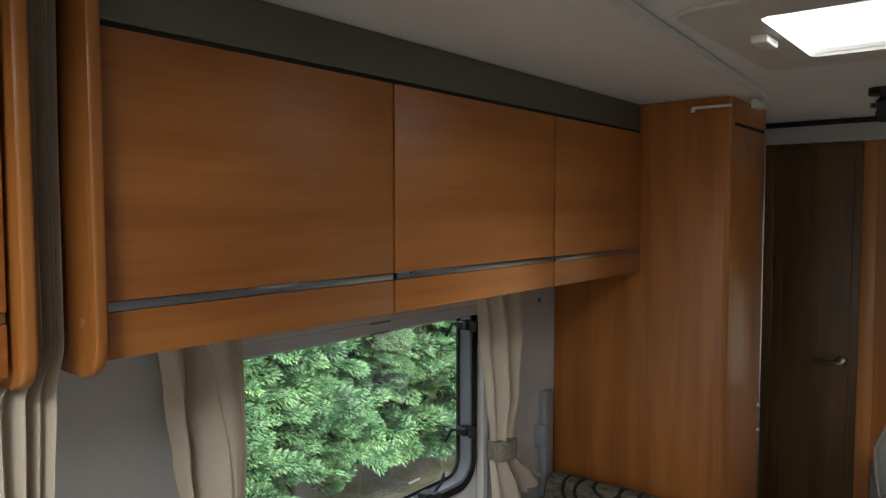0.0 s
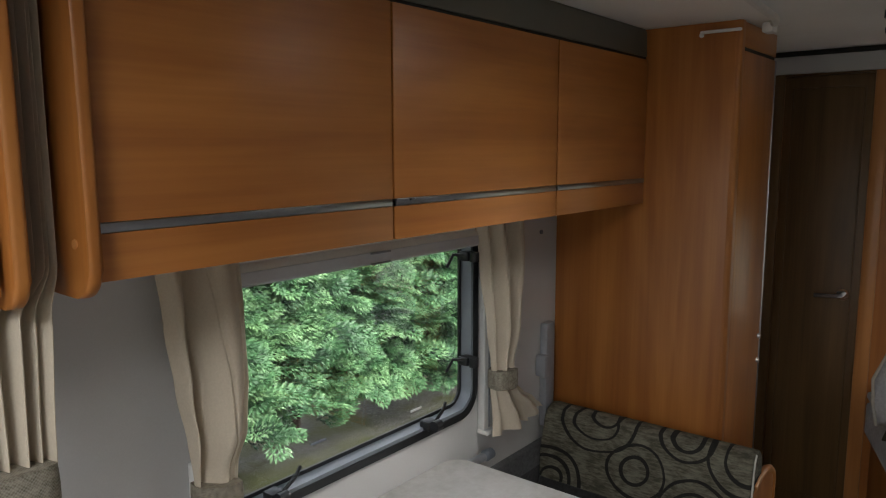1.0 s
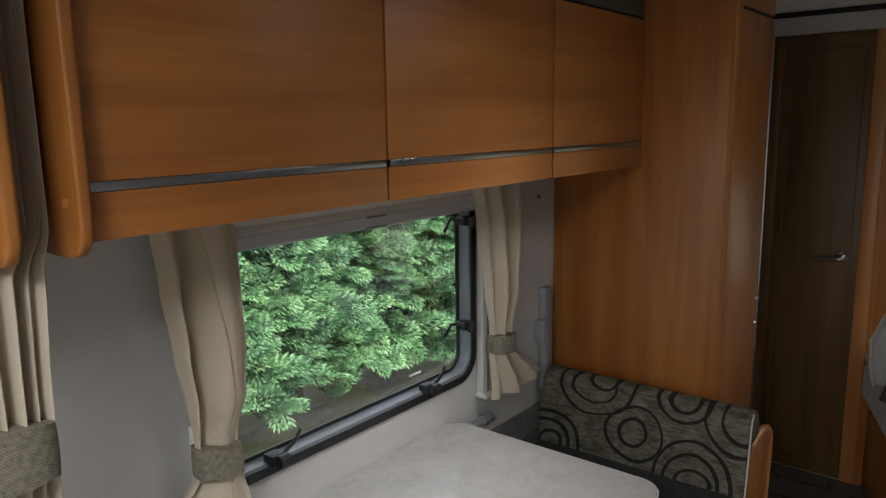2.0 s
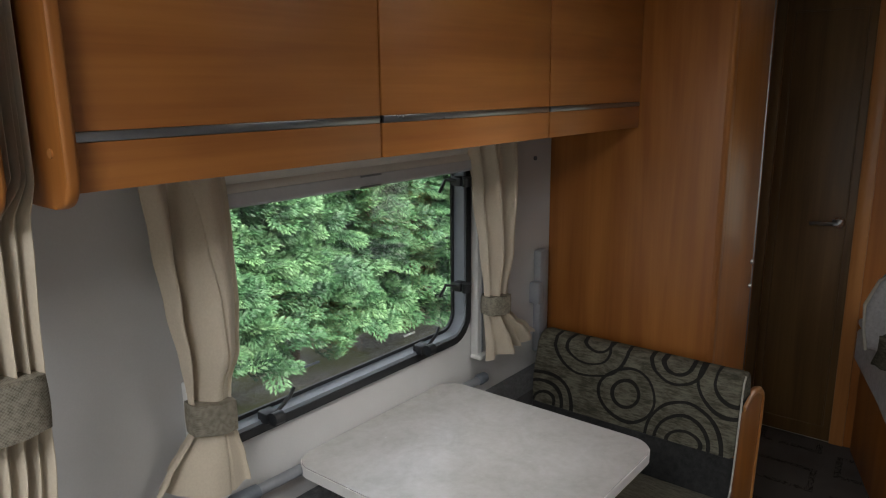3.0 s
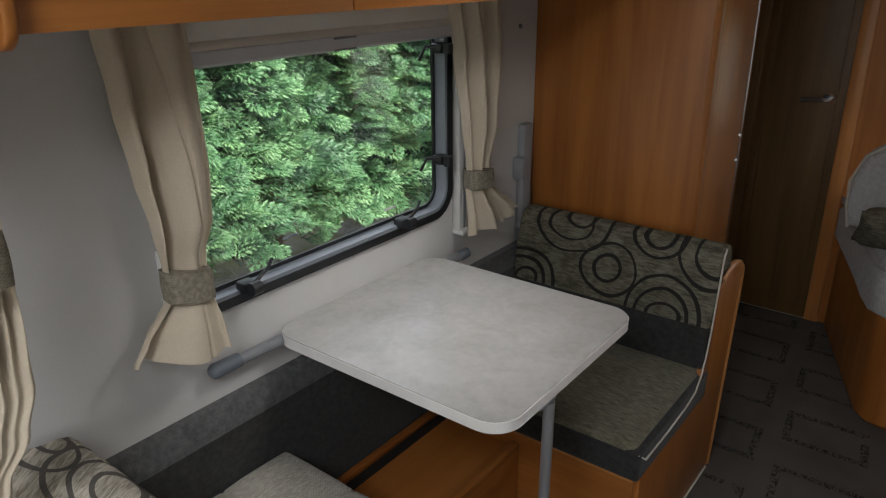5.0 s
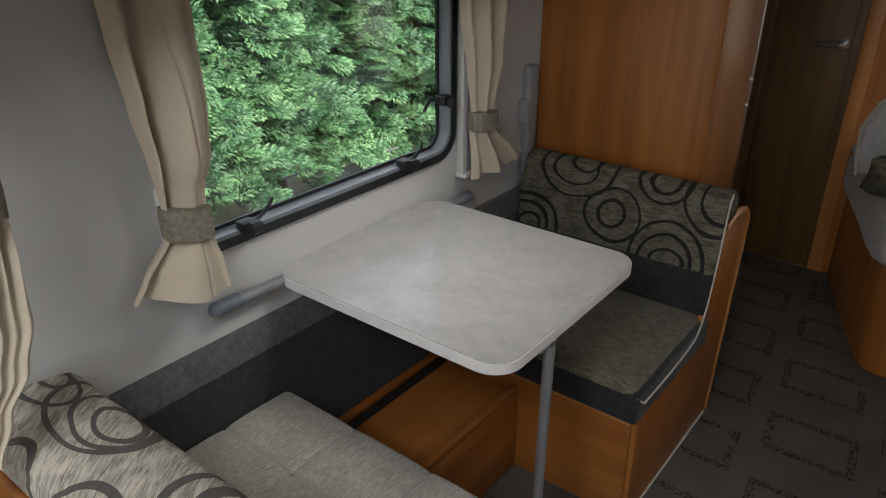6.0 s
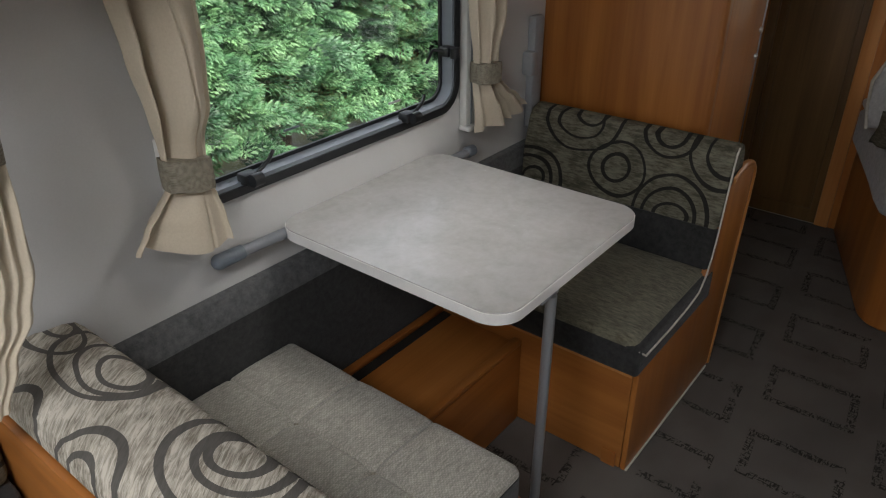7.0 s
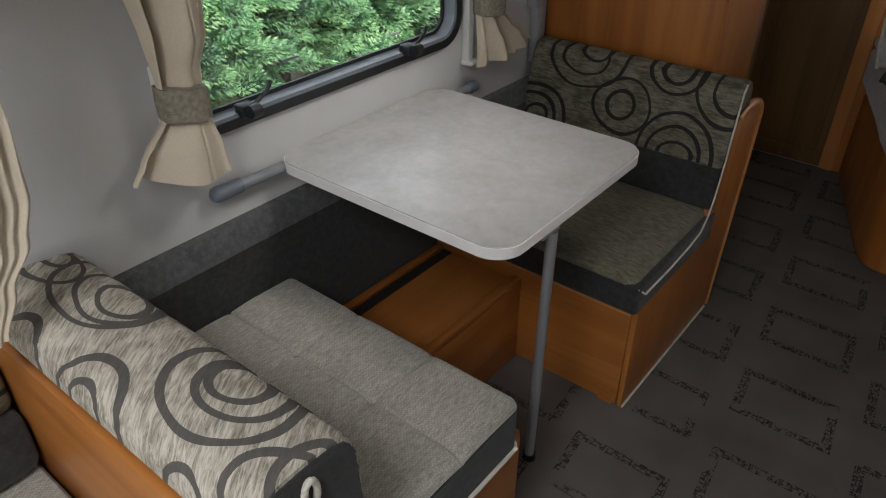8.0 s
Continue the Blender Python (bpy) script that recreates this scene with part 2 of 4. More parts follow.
M_glass = material("acrylic_pane", 0.02)
M_glass.node_tree.nodes["Principled BSDF"].inputs["Transmission Weight"].default_value = 1.0
M_glass.node_tree.nodes["Principled BSDF"].inputs["IOR"].default_value = 1.45
M_glass.node_tree.nodes["Principled BSDF"].inputs["Base Color"].default_value = (0.97, 0.98, 0.98, 1)

M_acrylic = material("opal_acrylic", 0.3, color=(0.9, 0.9, 0.9))
M_acrylic.node_tree.nodes["Principled BSDF"].inputs["Transmission Weight"].default_value = 0.9

M_leaf = material("hedge_leaf", 0.5, spec=0.35)
n_ = Net(M_leaf)
at_ = n_.node("ShaderNodeAttribute")
at_.attribute_name = "tone"
geo_ = n_.node("ShaderNodeNewGeometry")
tone_ = n_.noise(n_.place(), 1.5, 2)
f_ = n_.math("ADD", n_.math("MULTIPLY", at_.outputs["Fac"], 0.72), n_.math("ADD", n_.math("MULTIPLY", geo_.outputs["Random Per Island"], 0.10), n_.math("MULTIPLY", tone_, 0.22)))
# near-black low stop puts shade between the sprays into the leaf colour
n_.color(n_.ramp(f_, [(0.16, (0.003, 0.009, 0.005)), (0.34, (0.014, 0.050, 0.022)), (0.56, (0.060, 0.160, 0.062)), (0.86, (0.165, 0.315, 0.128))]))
M_twig = plain("hedge_twig", (0.05, 0.035, 0.022), 0.85, 0.3, 20)
M_hedge_shade = plain("hedge_inside_shade", (0.012, 0.022, 0.012), 0.9, 0.5, 6)
M_ground = material("gravel_and_moss", 0.95, spec=0.2)
n_ = Net(M_ground)
w_ = n_.place()
g_ = n_.ramp(n_.noise(w_, 38, 5, 0.7), [(0.35, (0.07, 0.066, 0.055)), (0.55, (0.135, 0.128, 0.11)), (0.7, (0.22, 0.212, 0.195))])
n_.color(n_.mix(n_.ramp(n_.noise(w_, 1.6, 4, 0.6), [(0.38, (0, 0, 0)), (0.55, (1, 1, 1))]), g_, (0.085, 0.09, 0.036)))
n_.bump(n_.noise(w_, 60, 4), 0.8, 0.02)

# ---- mesh helpers ----


def finish(name, bm, mat, smooth=True):
    me = bpy.data.meshes.new(name)
    bmesh.ops.recalc_face_normals(bm, faces=bm.faces)
    bm.to_mesh(me)
    bm.free()
    for m in (mat if isinstance(mat, (list, tuple)) else [mat]):
        me.materials.append(m)
    if smooth:
        for p in me.polygons:
            p.use_smooth = True
        me.set_sharp_from_angle(angle=radians(38))
    return me


def whole(ob):
    """World matrix of a thing or part before the scene is evaluated."""
    return whole(ob.parent) @ ob.matrix_parent_inverse @ ob.matrix_basis if ob.parent else ob.matrix_basis.copy()


def part(name, bm, mat, parent, label="", smooth=True):
    ob = new(name, finish(name, bm, mat, smooth))
    ob.parent = parent
    ob.matrix_parent_inverse = whole(parent).inverted()
    return tagged(ob, label)


def solid(name, bm, mat, label, category, kind="", group="", smooth=True):
    return tagged(new(name, finish(name, bm, mat, smooth)), label, category, group, kind)


def thing(name, at, label, category, group="", kind=""):
    ob = new(name)
    ob.empty_display_size = 0.05
    ob.matrix_basis = Matrix.Translation(at)
    return tagged(ob, label, category, group, kind)


def box(bm, lo, hi, bevel=0.0, seg=2):
    """An axis-parallel block between two corners, with rounded edges."""
    mid, size = [(a + b) / 2 for a, b in zip(lo, hi)], [abs(b - a) for a, b in zip(lo, hi)]
    got = bmesh.ops.create_cube(bm, size=1.0, matrix=Matrix.Translation(mid) @ Matrix.Diagonal((*size, 1)))
    if bevel:
        edges = list({e for v in got["verts"] for e in v.link_edges})
        bmesh.ops.bevel(bm, geom=edges, offset=min(bevel, min(size) * 0.45), segments=seg, affect="EDGES", profile=0.5)
    return bm


def block(lo, hi, bevel=0.0, seg=2):
    return box(bmesh.new(), lo, hi, bevel, seg)


def prism(outline, axis, a, b, bevel=0.0, seg=2, bm=None):
    """A closed outline in the plane across an axis, drawn out from a to b."""
    bm = bm or bmesh.new()
    put = {"x": lambda u, v, w: (w, u, v), "y": lambda u, v, w: (u, w, v), "z": lambda u, v, w: (u, v, w)}[axis]
    low = [bm.verts.new(put(u, v, a)) for u, v in outline]
    high = [bm.verts.new(put(u, v, b)) for u, v in outline]
    f1, f2 = bm.faces.new(low), bm.faces.new(high[::-1])
    k = len(outline)
    for i in range(k):
        bm.faces.new((low[i], high[i], high[(i + 1) % k], low[(i + 1) % k]))
    if bevel:
        bmesh.ops.bevel(bm, geom=list(set(f1.edges) | set(f2.edges)), offset=bevel, segments=seg, affect="EDGES", profile=0.5)
    return bm


def round_rect(u0, v0, u1, v1, r, k=6):
    """Outline of a rectangle with round corners, anticlockwise."""
    out = []
    for cu, cv, start in ((u1 - r, v0 + r, -90), (u1 - r, v1 - r, 0), (u0 + r, v1 - r, 90), (u0 + r, v0 + r, 180)):
        for i in range(k + 1):
            a = radians(start + 90 * i / k)
            out.append((cu + r * math.cos(a), cv + r * math.sin(a)))
    return out


def ring(outer, inner, axis, a, b, bm=None):
    """A frame between two outlines of as many points, drawn out from a to b."""
    bm = bm or bmesh.new()
    put = {"x": lambda u, v, w: (w, u, v), "y": lambda u, v, w: (u, w, v), "z": lambda u, v, w: (u, v, w)}[axis]
    rows = [[bm.verts.new(put(u, v, w)) for u, v in line] for line, w in ((outer, a), (outer, b), (inner, b), (inner, a))]
    k = len(outer)
    for j in range(4):
        p, q = rows[j], rows[(j + 1) % 4]
        for i in range(k):
            bm.faces.new((p[i], p[(i + 1) % k], q[(i + 1) % k], q[i]))
    return bm


def rod(bm, a, b, r0, r1=None, sides=16):
    a, b = Vector(a), Vector(b)
    m = Matrix.Translation((a + b) / 2) @ (b - a).to_track_quat("Z", "Y").to_matrix().to_4x4()
    bmesh.ops.create_cone(bm, cap_ends=True, segments=sides, radius1=r0, radius2=r0 if r1 is None else r1, depth=(b - a).length, matrix=m)
    return bm


def tube(points, radius, sides=8, bm=None):
    """A round cord along points."""
    bm = bm or bmesh.new()
    pts = [Vector(p) for p in points]
    rows = []
    for i, p in enumerate(pts):
        d = (pts[min(i + 1, len(pts) - 1)] - pts[max(i - 1, 0)]).normalized()
        side = d.cross(Vector((0.31, 0.2, 0.93))).normalized()
        up = d.cross(side)
        rows.append([bm.verts.new(p + radius * (math.cos(2 * math.pi * k / sides) * side + math.sin(2 * math.pi * k / sides) * up)) for k in range(sides)])
    for p, q in zip(rows, rows[1:]):
        for k in range(sides):
            bm.faces.new((p[k], p[(k + 1) % sides], q[(k + 1) % sides], q[k]))
    bm.faces.new(rows[0][::-1]), bm.faces.new(rows[-1])
    return bm


def holed_wall(axis, a, b, u0, v0, u1, v1, holes, bm=None):
    """A wall slab with right-angled openings: cells of a grid, leaving out those in a hole."""
    bm = bm or bmesh.new()
    us = sorted({u0, u1, *[h[0] for h in holes], *[h[2] for h in holes]})
    vs = sorted({v0, v1, *[h[1] for h in holes], *[h[3] for h in holes]})
    for p, q in zip(us, us[1:]):
        for r, s in zip(vs, vs[1:]):
            cu, cv = (p + q) / 2, (r + s) / 2
            if any(h[0] < cu < h[2] and h[1] < cv < h[3] for h in holes):
                continue
            lo, hi = {"x": ((a, p, r), (b, q, s)), "y": ((p, a, r), (q, b, s)), "z": ((p, r, a), (q, s, b))}[axis]
            box(bm, lo, hi)
    bmesh.ops.remove_doubles(bm, verts=bm.verts, dist=1e-5)
    seen_, dead = {}, []
    for f in bm.faces:
        key = tuple(round(c, 4) for c in f.calc_center_median())
        if key in seen_:
            dead += [f, seen_[key]]
        seen_[key] = f
    bmesh.ops.delete(bm, geom=list(set(dead)), context="FACES")
    return bm

# ---- large structure ----
solid("floor", block((X0, Y0, -0.04), (X1, YW, 0.0)), M_carpet, "dark grey carpet with outlined oblongs in broken dashes", "carpet", "structure", smooth=False)

WX0, WX1, WZ0, WZ1 = 0.70, 1.576, 0.852, 1.43      # outer size of the dinette window
bm = holed_wall("y", YW, YW + 0.03, X0, -0.04, X1, 2.05, [(WX0 + 0.022, WZ0 + 0.022, WX1 - 0.022, WZ1 - 0.02)])
solid("wall_north", bm, M_wall, "pale grey vinyl-faced caravan side wall", "wall", "structure", smooth=False)
bm = holed_wall("y", Y0 - 0.03, Y0, X0, -0.04, X1, 2.05, [(-1.6, 0.80, -0.5, 1.45)])
solid("wall_south", bm, M_wall, "pale grey vinyl-faced caravan side wall with windows", "wall", "structure", smooth=False)
bm = holed_wall("x", X0 - 0.03, X0, Y0, -0.04, YW, 2.05, [(-0.7, 0.75, 0.9, 1.5)])
solid("wall_west", bm, M_wall, "pale grey vinyl-faced end wall with window", "wall", "structure", smooth=False)
DY0, DY1, DZ = 0.50, 0.836, 1.895                      # opening of the far door
bm = holed_wall("x", X1, X1 + 0.03, Y0, 0.0, YW, 1.905, [(DY0, -0.01, DY1, DZ), (-0.88, 0.72, 0.20, 1.34)])
solid("wall_east", bm, M_wood_z, "orange cherry laminate partition wall round the door", "wall", "structure", smooth=False)
solid("wall_east_top", block((X1, Y0, 1.907), (X1 + 0.03, YW, 2.05)), M_wall, "pale grey panel above the washroom door", "wall", "structure", smooth=False)
solid("trim", block((X1 - 0.02, Y0, 1.978), (X1 - 0.001, YW, 1.998), 0.004), M_black_matt, "dark trim strip along the ceiling edge", "trim", "structure")
solid("wall_behind_door", block((X1 + 0.0325, DY0 - 0.4, -0.04), (X1 + 0.06, DY1 + 0.3, 2.05)), M_wall, "plain wall closing the space behind the door", "wall", "structure", smooth=False)

RX0, RX1, RY0, RY1 = 1.19, 1.575, -0.06, 0.338          # roof light opening
# second opening, over the lounge, is unseen and added for a fill lamp
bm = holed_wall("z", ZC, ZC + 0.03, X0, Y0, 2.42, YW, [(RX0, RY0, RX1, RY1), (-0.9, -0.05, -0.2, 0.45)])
box(bm, (2.42, Y0, 2.0), (X1, YW, 2.03))
box(bm, (2.42, Y0, ZC), (2.43, YW, 2.0))
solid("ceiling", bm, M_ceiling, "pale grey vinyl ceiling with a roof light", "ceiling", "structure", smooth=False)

# daylight in the openings; the lounge lamp is an added fill
window_light("light_window_west", (X0 - 0.02, 0.1, 1.12), (-0.4, 0.2, 0.3), 1.55, 0.72, 0.7)
window_light("light_window_south", (-1.05, Y0 - 0.02, 1.12), (-0.6, 0.4, 0.3), 1.05, 0.62, 0.1)
window_light("light_window_bed", (X1 + 0.02, -0.34, 1.03), (0, -0.34, 1.03), 1.06, 0.6, 0.08)
window_light("light_roof", (1.3825, 0.139, ZC + 0.028), (1.3825, 0.139, 0), 0.38, 0.392, 0.15)
# added lamp in the unseen lounge opening, brightens the low surfaces
window_light("fill_light_lounge", (-0.55, 0.20, 2.0), (-0.55, 0.20, 0), 0.66, 0.46, 5.2)

# ---- roof light, ceiling fittings ----


def roof_light():
    t = thing("roof_light", (1.38, 0.14, ZC), "bright opal roof light in a beige ceiling frame", "roof light")
    part("frame", ring(round_rect(1.085, -0.16, 1.68, 0.445, 0.05), round_rect(RX0, RY0, RX1, RY1, 0.02), "z", ZC - 0.008, ZC - 0.001), M_beige_plastic, t)
    part("upstand", ring(round_rect(RX0 - 0.012, RY0 - 0.012, RX1 + 0.012, RY1 + 0.012, 0.02), round_rect(RX0, RY0, RX1, RY1, 0.02), "z", ZC + 0.0305, ZC + 0.05), M_white_plastic, t)
    d = part("dome", block((RX0 + 0.001, RY0 + 0.001, ZC + 0.006), (RX1 - 0.001, RY1 - 0.001, ZC + 0.014), 0.004), M_acrylic, t, "opal acrylic dome")
    d.visible_shadow = False
    part("catch", block((1.30, 0.352, ZC - 0.024), (1.375, 0.382, ZC - 0.008), 0.005), M_white_plastic, t)


roof_light()


def ceiling_track():
    t = thing("ceiling_track", (1.5, 0.56, ZC), "white plastic curtain track under the ceiling", "curtain track")
    pts = [(-0.4 + 0.05 * i, 0.40 + 0.0725 * (-0.4 + 0.05 * i) + (0.0), ZC - 0.008) for i in range(49)]
    pts += [(2.06, 0.556, ZC - 0.008), (2.10, 0.568, ZC - 0.008), (2.125, 0.585, ZC - 0.008)]
    bm = tube(pts, 0.011, 6)
    part("rail", bm, M_white_plastic, t)
    part("stop", block((2.10, 0.572, ZC - 0.03), (2.15, 0.602, ZC - 0.002), 0.006), M_white_plastic, t)


ceiling_track()
t = thing("curtain_hook", (XC - 0.01, 0.70, 1.915), "white plastic curtain hook strip on the wardrobe", "hook")
part("bar", block((XC - 0.013, 0.628, 1.909), (XC - 0.002, 0.738, 1.917), 0.003), M_white_plastic, t)
part("peg", block((XC - 0.014, 0.728, 1.900), (XC - 0.004, 0.740, 1.911), 0.003), M_white_plastic, t)


def spot_light(at):
    t = thing("spotlight", at, "small black spotlight on the ceiling", "spotlight", "ceiling spotlights")
    x, y, z = at
    part("base", rod(bmesh.new(), (x, y, z - 0.018), (x, y, z), 0.034, 0.034, 24), M_black, t)
    part("stem", rod(bmesh.new(), (x, y, z - 0.045), (x, y, z - 0.016), 0.008), M_black, t)
    part("head", rod(bmesh.new(), (x - 0.02, y - 0.01, z - 0.055), (x + 0.02, y + 0.005, z - 0.035), 0.022, 0.016, 24), M_black, t)


spot_light((2.14, 0.285, ZC))
spot_light((2.88, 0.385, 2.0))

# ---- overhead lockers ----
ZB, ZS, ZT = 1.437, 1.504, 1.852


def locker(x0, x1, last=False):
    """One overhead locker: carcass, flap door above a steel strip, lower rail."""
    t = thing("overhead_locker", ((x0 + x1) / 2, YW - 0.15, ZB), "orange cherry overhead locker with a steel strip along its flap", "wall cabinet", "overhead lockers")
    part("carcass", block((x0 + 0.001, YF + 0.02, ZB + 0.006), (x1 - 0.001, YW - 0.001, ZT), 0), M_wood_x, t, smooth=False)
    g = 0.0022
    # flap and lower rail bow gently outwards
    for nm, z0, z1 in (("flap", ZS + 0.007, ZT), ("lower_rail", ZB, ZS - 0.007)):
        out = [(YF, z0), (YF, z1), (YF + 0.018, z1), (YF + 0.018, z0)]
        part(nm, prism(out, "x", x0 + g, x1 - g, 0.0018), M_wood_x, t)
    part("strip", block((x0 + g + 0.004, YF - 0.001, ZS - 0.0062), (x1 - g - 0.002, YF + 0.010, ZS + 0.0062), 0.001), M_strip, t, "brushed steel strip")
    part("gap", block((x0 - g, YF + 0.006, ZB + 0.002), (x0 + g, YF + 0.0185, ZT)), M_black_matt, t)


for x0_, x1_ in ((0.392, 0.930), (0.930, 1.509), (1.509, XC - 0.002)):
    locker(x0_, x1_)


def locker_end(x0, x1, label):
    """Shaped end board, its lower front corner rounded."""
    r = 0.035
    out = [(YW - 0.001, ZT + 0.08), (YF - 0.024, ZT + 0.08)]
    for i in range(9):
        a = radians(180 + 90 * i / 8)
        out.append((YF - 0.024 + r + r * math.cos(a), ZB - 0.018 + r + r * math.sin(a)))
    for i in range(7):
        f = i / 6
        out.append((YF + 0.03 + f * 0.2, ZB - 0.018 + 0.018 * f * f))
    out.append((YW - 0.001, ZB))
    return solid("locker_end_board", prism(out, "x", x0, x1, 0.0055, 3), M_wood_z, label, "end board", group="locker end boards")


near_end = locker_end(0.372, 0.389, "orange cherry end board with a rounded lower corner")
locker_end(0.291, 0.308, "orange cherry end board with a rounded lower corner")
part("screw_cap", rod(bmesh.new(), (0.3722, 0.895, 1.487), (0.3700, 0.895, 1.487), 0.006, 0.006, 12), M_edge, near_end)
locker(-0.30, 0.287)
locker(-0.86, -0.30)


def fascia(x0, x1, label):
    """Grey panel that leans from the locker tops to the ceiling."""
    out = [(YF + 0.005, ZT + 0.009), (YF + 0.007, ZC - 0.012), (YF + 0.012, ZC - 0.001), (YF + 0.03, ZC - 0.001), (YF + 0.03, ZT + 0.009)]
    solid("fascia", prism(out, "x", x0, x1), M_fascia, label, "fascia", "structure")
    solid("shadow_gap", block((x0, YF + 0.008, ZT - 0.001), (x1, YF + 0.05, ZT + 0.0085)), M_black_matt, "dark gap above the locker flaps", "trim", "structure", smooth=False)


fascia(0.388, XC - 0.002, "olive grey fascia panel between lockers and ceiling")
fascia(-0.86, 0.290, "olive grey fascia panel between lockers and ceiling")

# ---- wardrobe ----
XR, YR = 2.377, 0.631


def wardrobe():
    t = thing("wardrobe", (2.2, 0.9, 0), "tall orange cherry wardrobe reaching the ceiling", "wardrobe")
    part("side_panel", block((XC, YR + 0.012, 0.001), (XC + 0.018, YW - 0.001, ZC - 0.001), 0.002), M_wood_z, t)
    part("far_side_panel", block((XR - 0.018, YR + 0.012, 0.001), (XR, YW - 0.001, ZC - 0.001), 0.002), M_wood_z, t)
    # rounded post on the near front corner
    out = [(XC, YR + 0.014), (XC, YR + 0.006)] + [(XC + 0.012 - 0.012 * math.cos(radians(a)), YR + 0.006 - 0.012 * math.sin(radians(a)) + 0.004) for a in range(15, 91, 15)] + [(XC + 0.03, YR - 0.002), (XC + 0.03, YR + 0.014)]
    part("corner_post", prism(out, "z", 0.001, ZC - 0.001), M_wood_z, t)
    part("top_rail", block((XC + 0.031, YR, 1.872), (XR, YR + 0.018, ZC - 0.002), 0.002), M_wood_x, t)
    d = part("door", block((XC + 0.033, YR - 0.002, 0.09), (XR - 0.012, YR + 0.016, 1.862), 0.004), M_wood_z, t)
    part("door_edge", block((XR - 0.0095, YR - 0.004, 0.09), (XR - 0.005, YR + 0.014, 1.862), 0.0015), M_strip, d, "pale metal edge strip")
    for z in (0.925, 1.005):
        part("catch", rod(bmesh.new(), (XR - 0.028, YR - 0.009, z), (XR - 0.028, YR - 0.001, z), 0.007, 0.009, 16), M_steel, d, "small chrome catch")
    part("plinth", block((XC + 0.02, YR + 0.02, 0.001), (XR - 0.02, YR + 0.03, 0.09)), M_wood_x, t)
    part("gap", block((XC + 0.031, YR + 0.004, 1.862), (XR - 0.002, YR + 0.017, 1.872)), M_black_matt, t)
    part("back", block((XC + 0.02, YW - 0.02, 0.01), (XR - 0.02, YW - 0.002, ZC - 0.01)), M_wood_z, t)


wardrobe()
solid("locker_filler", block((XC - 0.0015, YF + 0.02, ZB + 0.004), (XC - 0.0002, YW - 0.001, ZT)), M_wood_z, "thin filler between locker and wardrobe", "filler", "structure", smooth=False)

# ---- washroom door ----


def far_door():
    d = thing("door_1", (X1, 0.66, 0), "closed dark brown washroom door with a chrome lever", "door", kind="structure")
    part("leaf", block((X1 + 0.004, DY0 + 0.0006, 0.0006), (X1 + 0.029, DY1 - 0.0006, DZ - 0.0006), 0.001), M_door, d)
    # raised moulding lines of the panel
    for lo, hi in (((DY0 + 0.03, 1.842), (DY1 - 0.03, 1.848)), ((DY0 + 0.03, 0.06), (DY1 - 0.03, 0.066)), ((DY0 + 0.03, 0.06), (DY0 + 0.036, 1.848)), ((DY1 - 0.036, 0.06), (DY1 - 0.03, 1.848))):
        part("moulding", block((X1 - 0.001, lo[0], lo[1]), (X1 + 0.006, hi[0], hi[1]), 0.002), M_door, d)
    h = part("rose", rod(bmesh.new(), (X1 - 0.006, 0.560, 0.987), (X1 + 0.005, 0.560, 0.987), 0.024, 0.026, 20), M_chrome, d)
    part("lever", tube([(X1 - 0.004, 0.560, 0.987), (X1 - 0.04, 0.560, 0.987), (X1 - 0.048, 0.57, 0.986), (X1 - 0.048, 0.60, 0.984), (X1 - 0.046, 0.66, 0.980)], 0.008), M_strip, h, "dark steel lever")


far_door()
for nm, lo, hi in (("door_frame", (X1 - 0.012, DY0 - 0.055, 0.0), (X1 + 0.028, DY0, DZ + 0.01)), ("door_frame", (X1 - 0.012, DY1, 0.0), (X1 + 0.028, DY1 + 0.04, DZ + 0.01)), ("door_frame", (X1 - 0.010, DY0, DZ), (X1 + 0.028, DY1, DZ + 0.0095))):
    solid(nm, block(lo, hi, 0.004), M_edge if lo[1] < DY0 else M_door, "laminate door frame post" if hi[2] > 1.9 and lo[2] < 1 else "door frame head", "door frame", "structure")

# ---- window ----


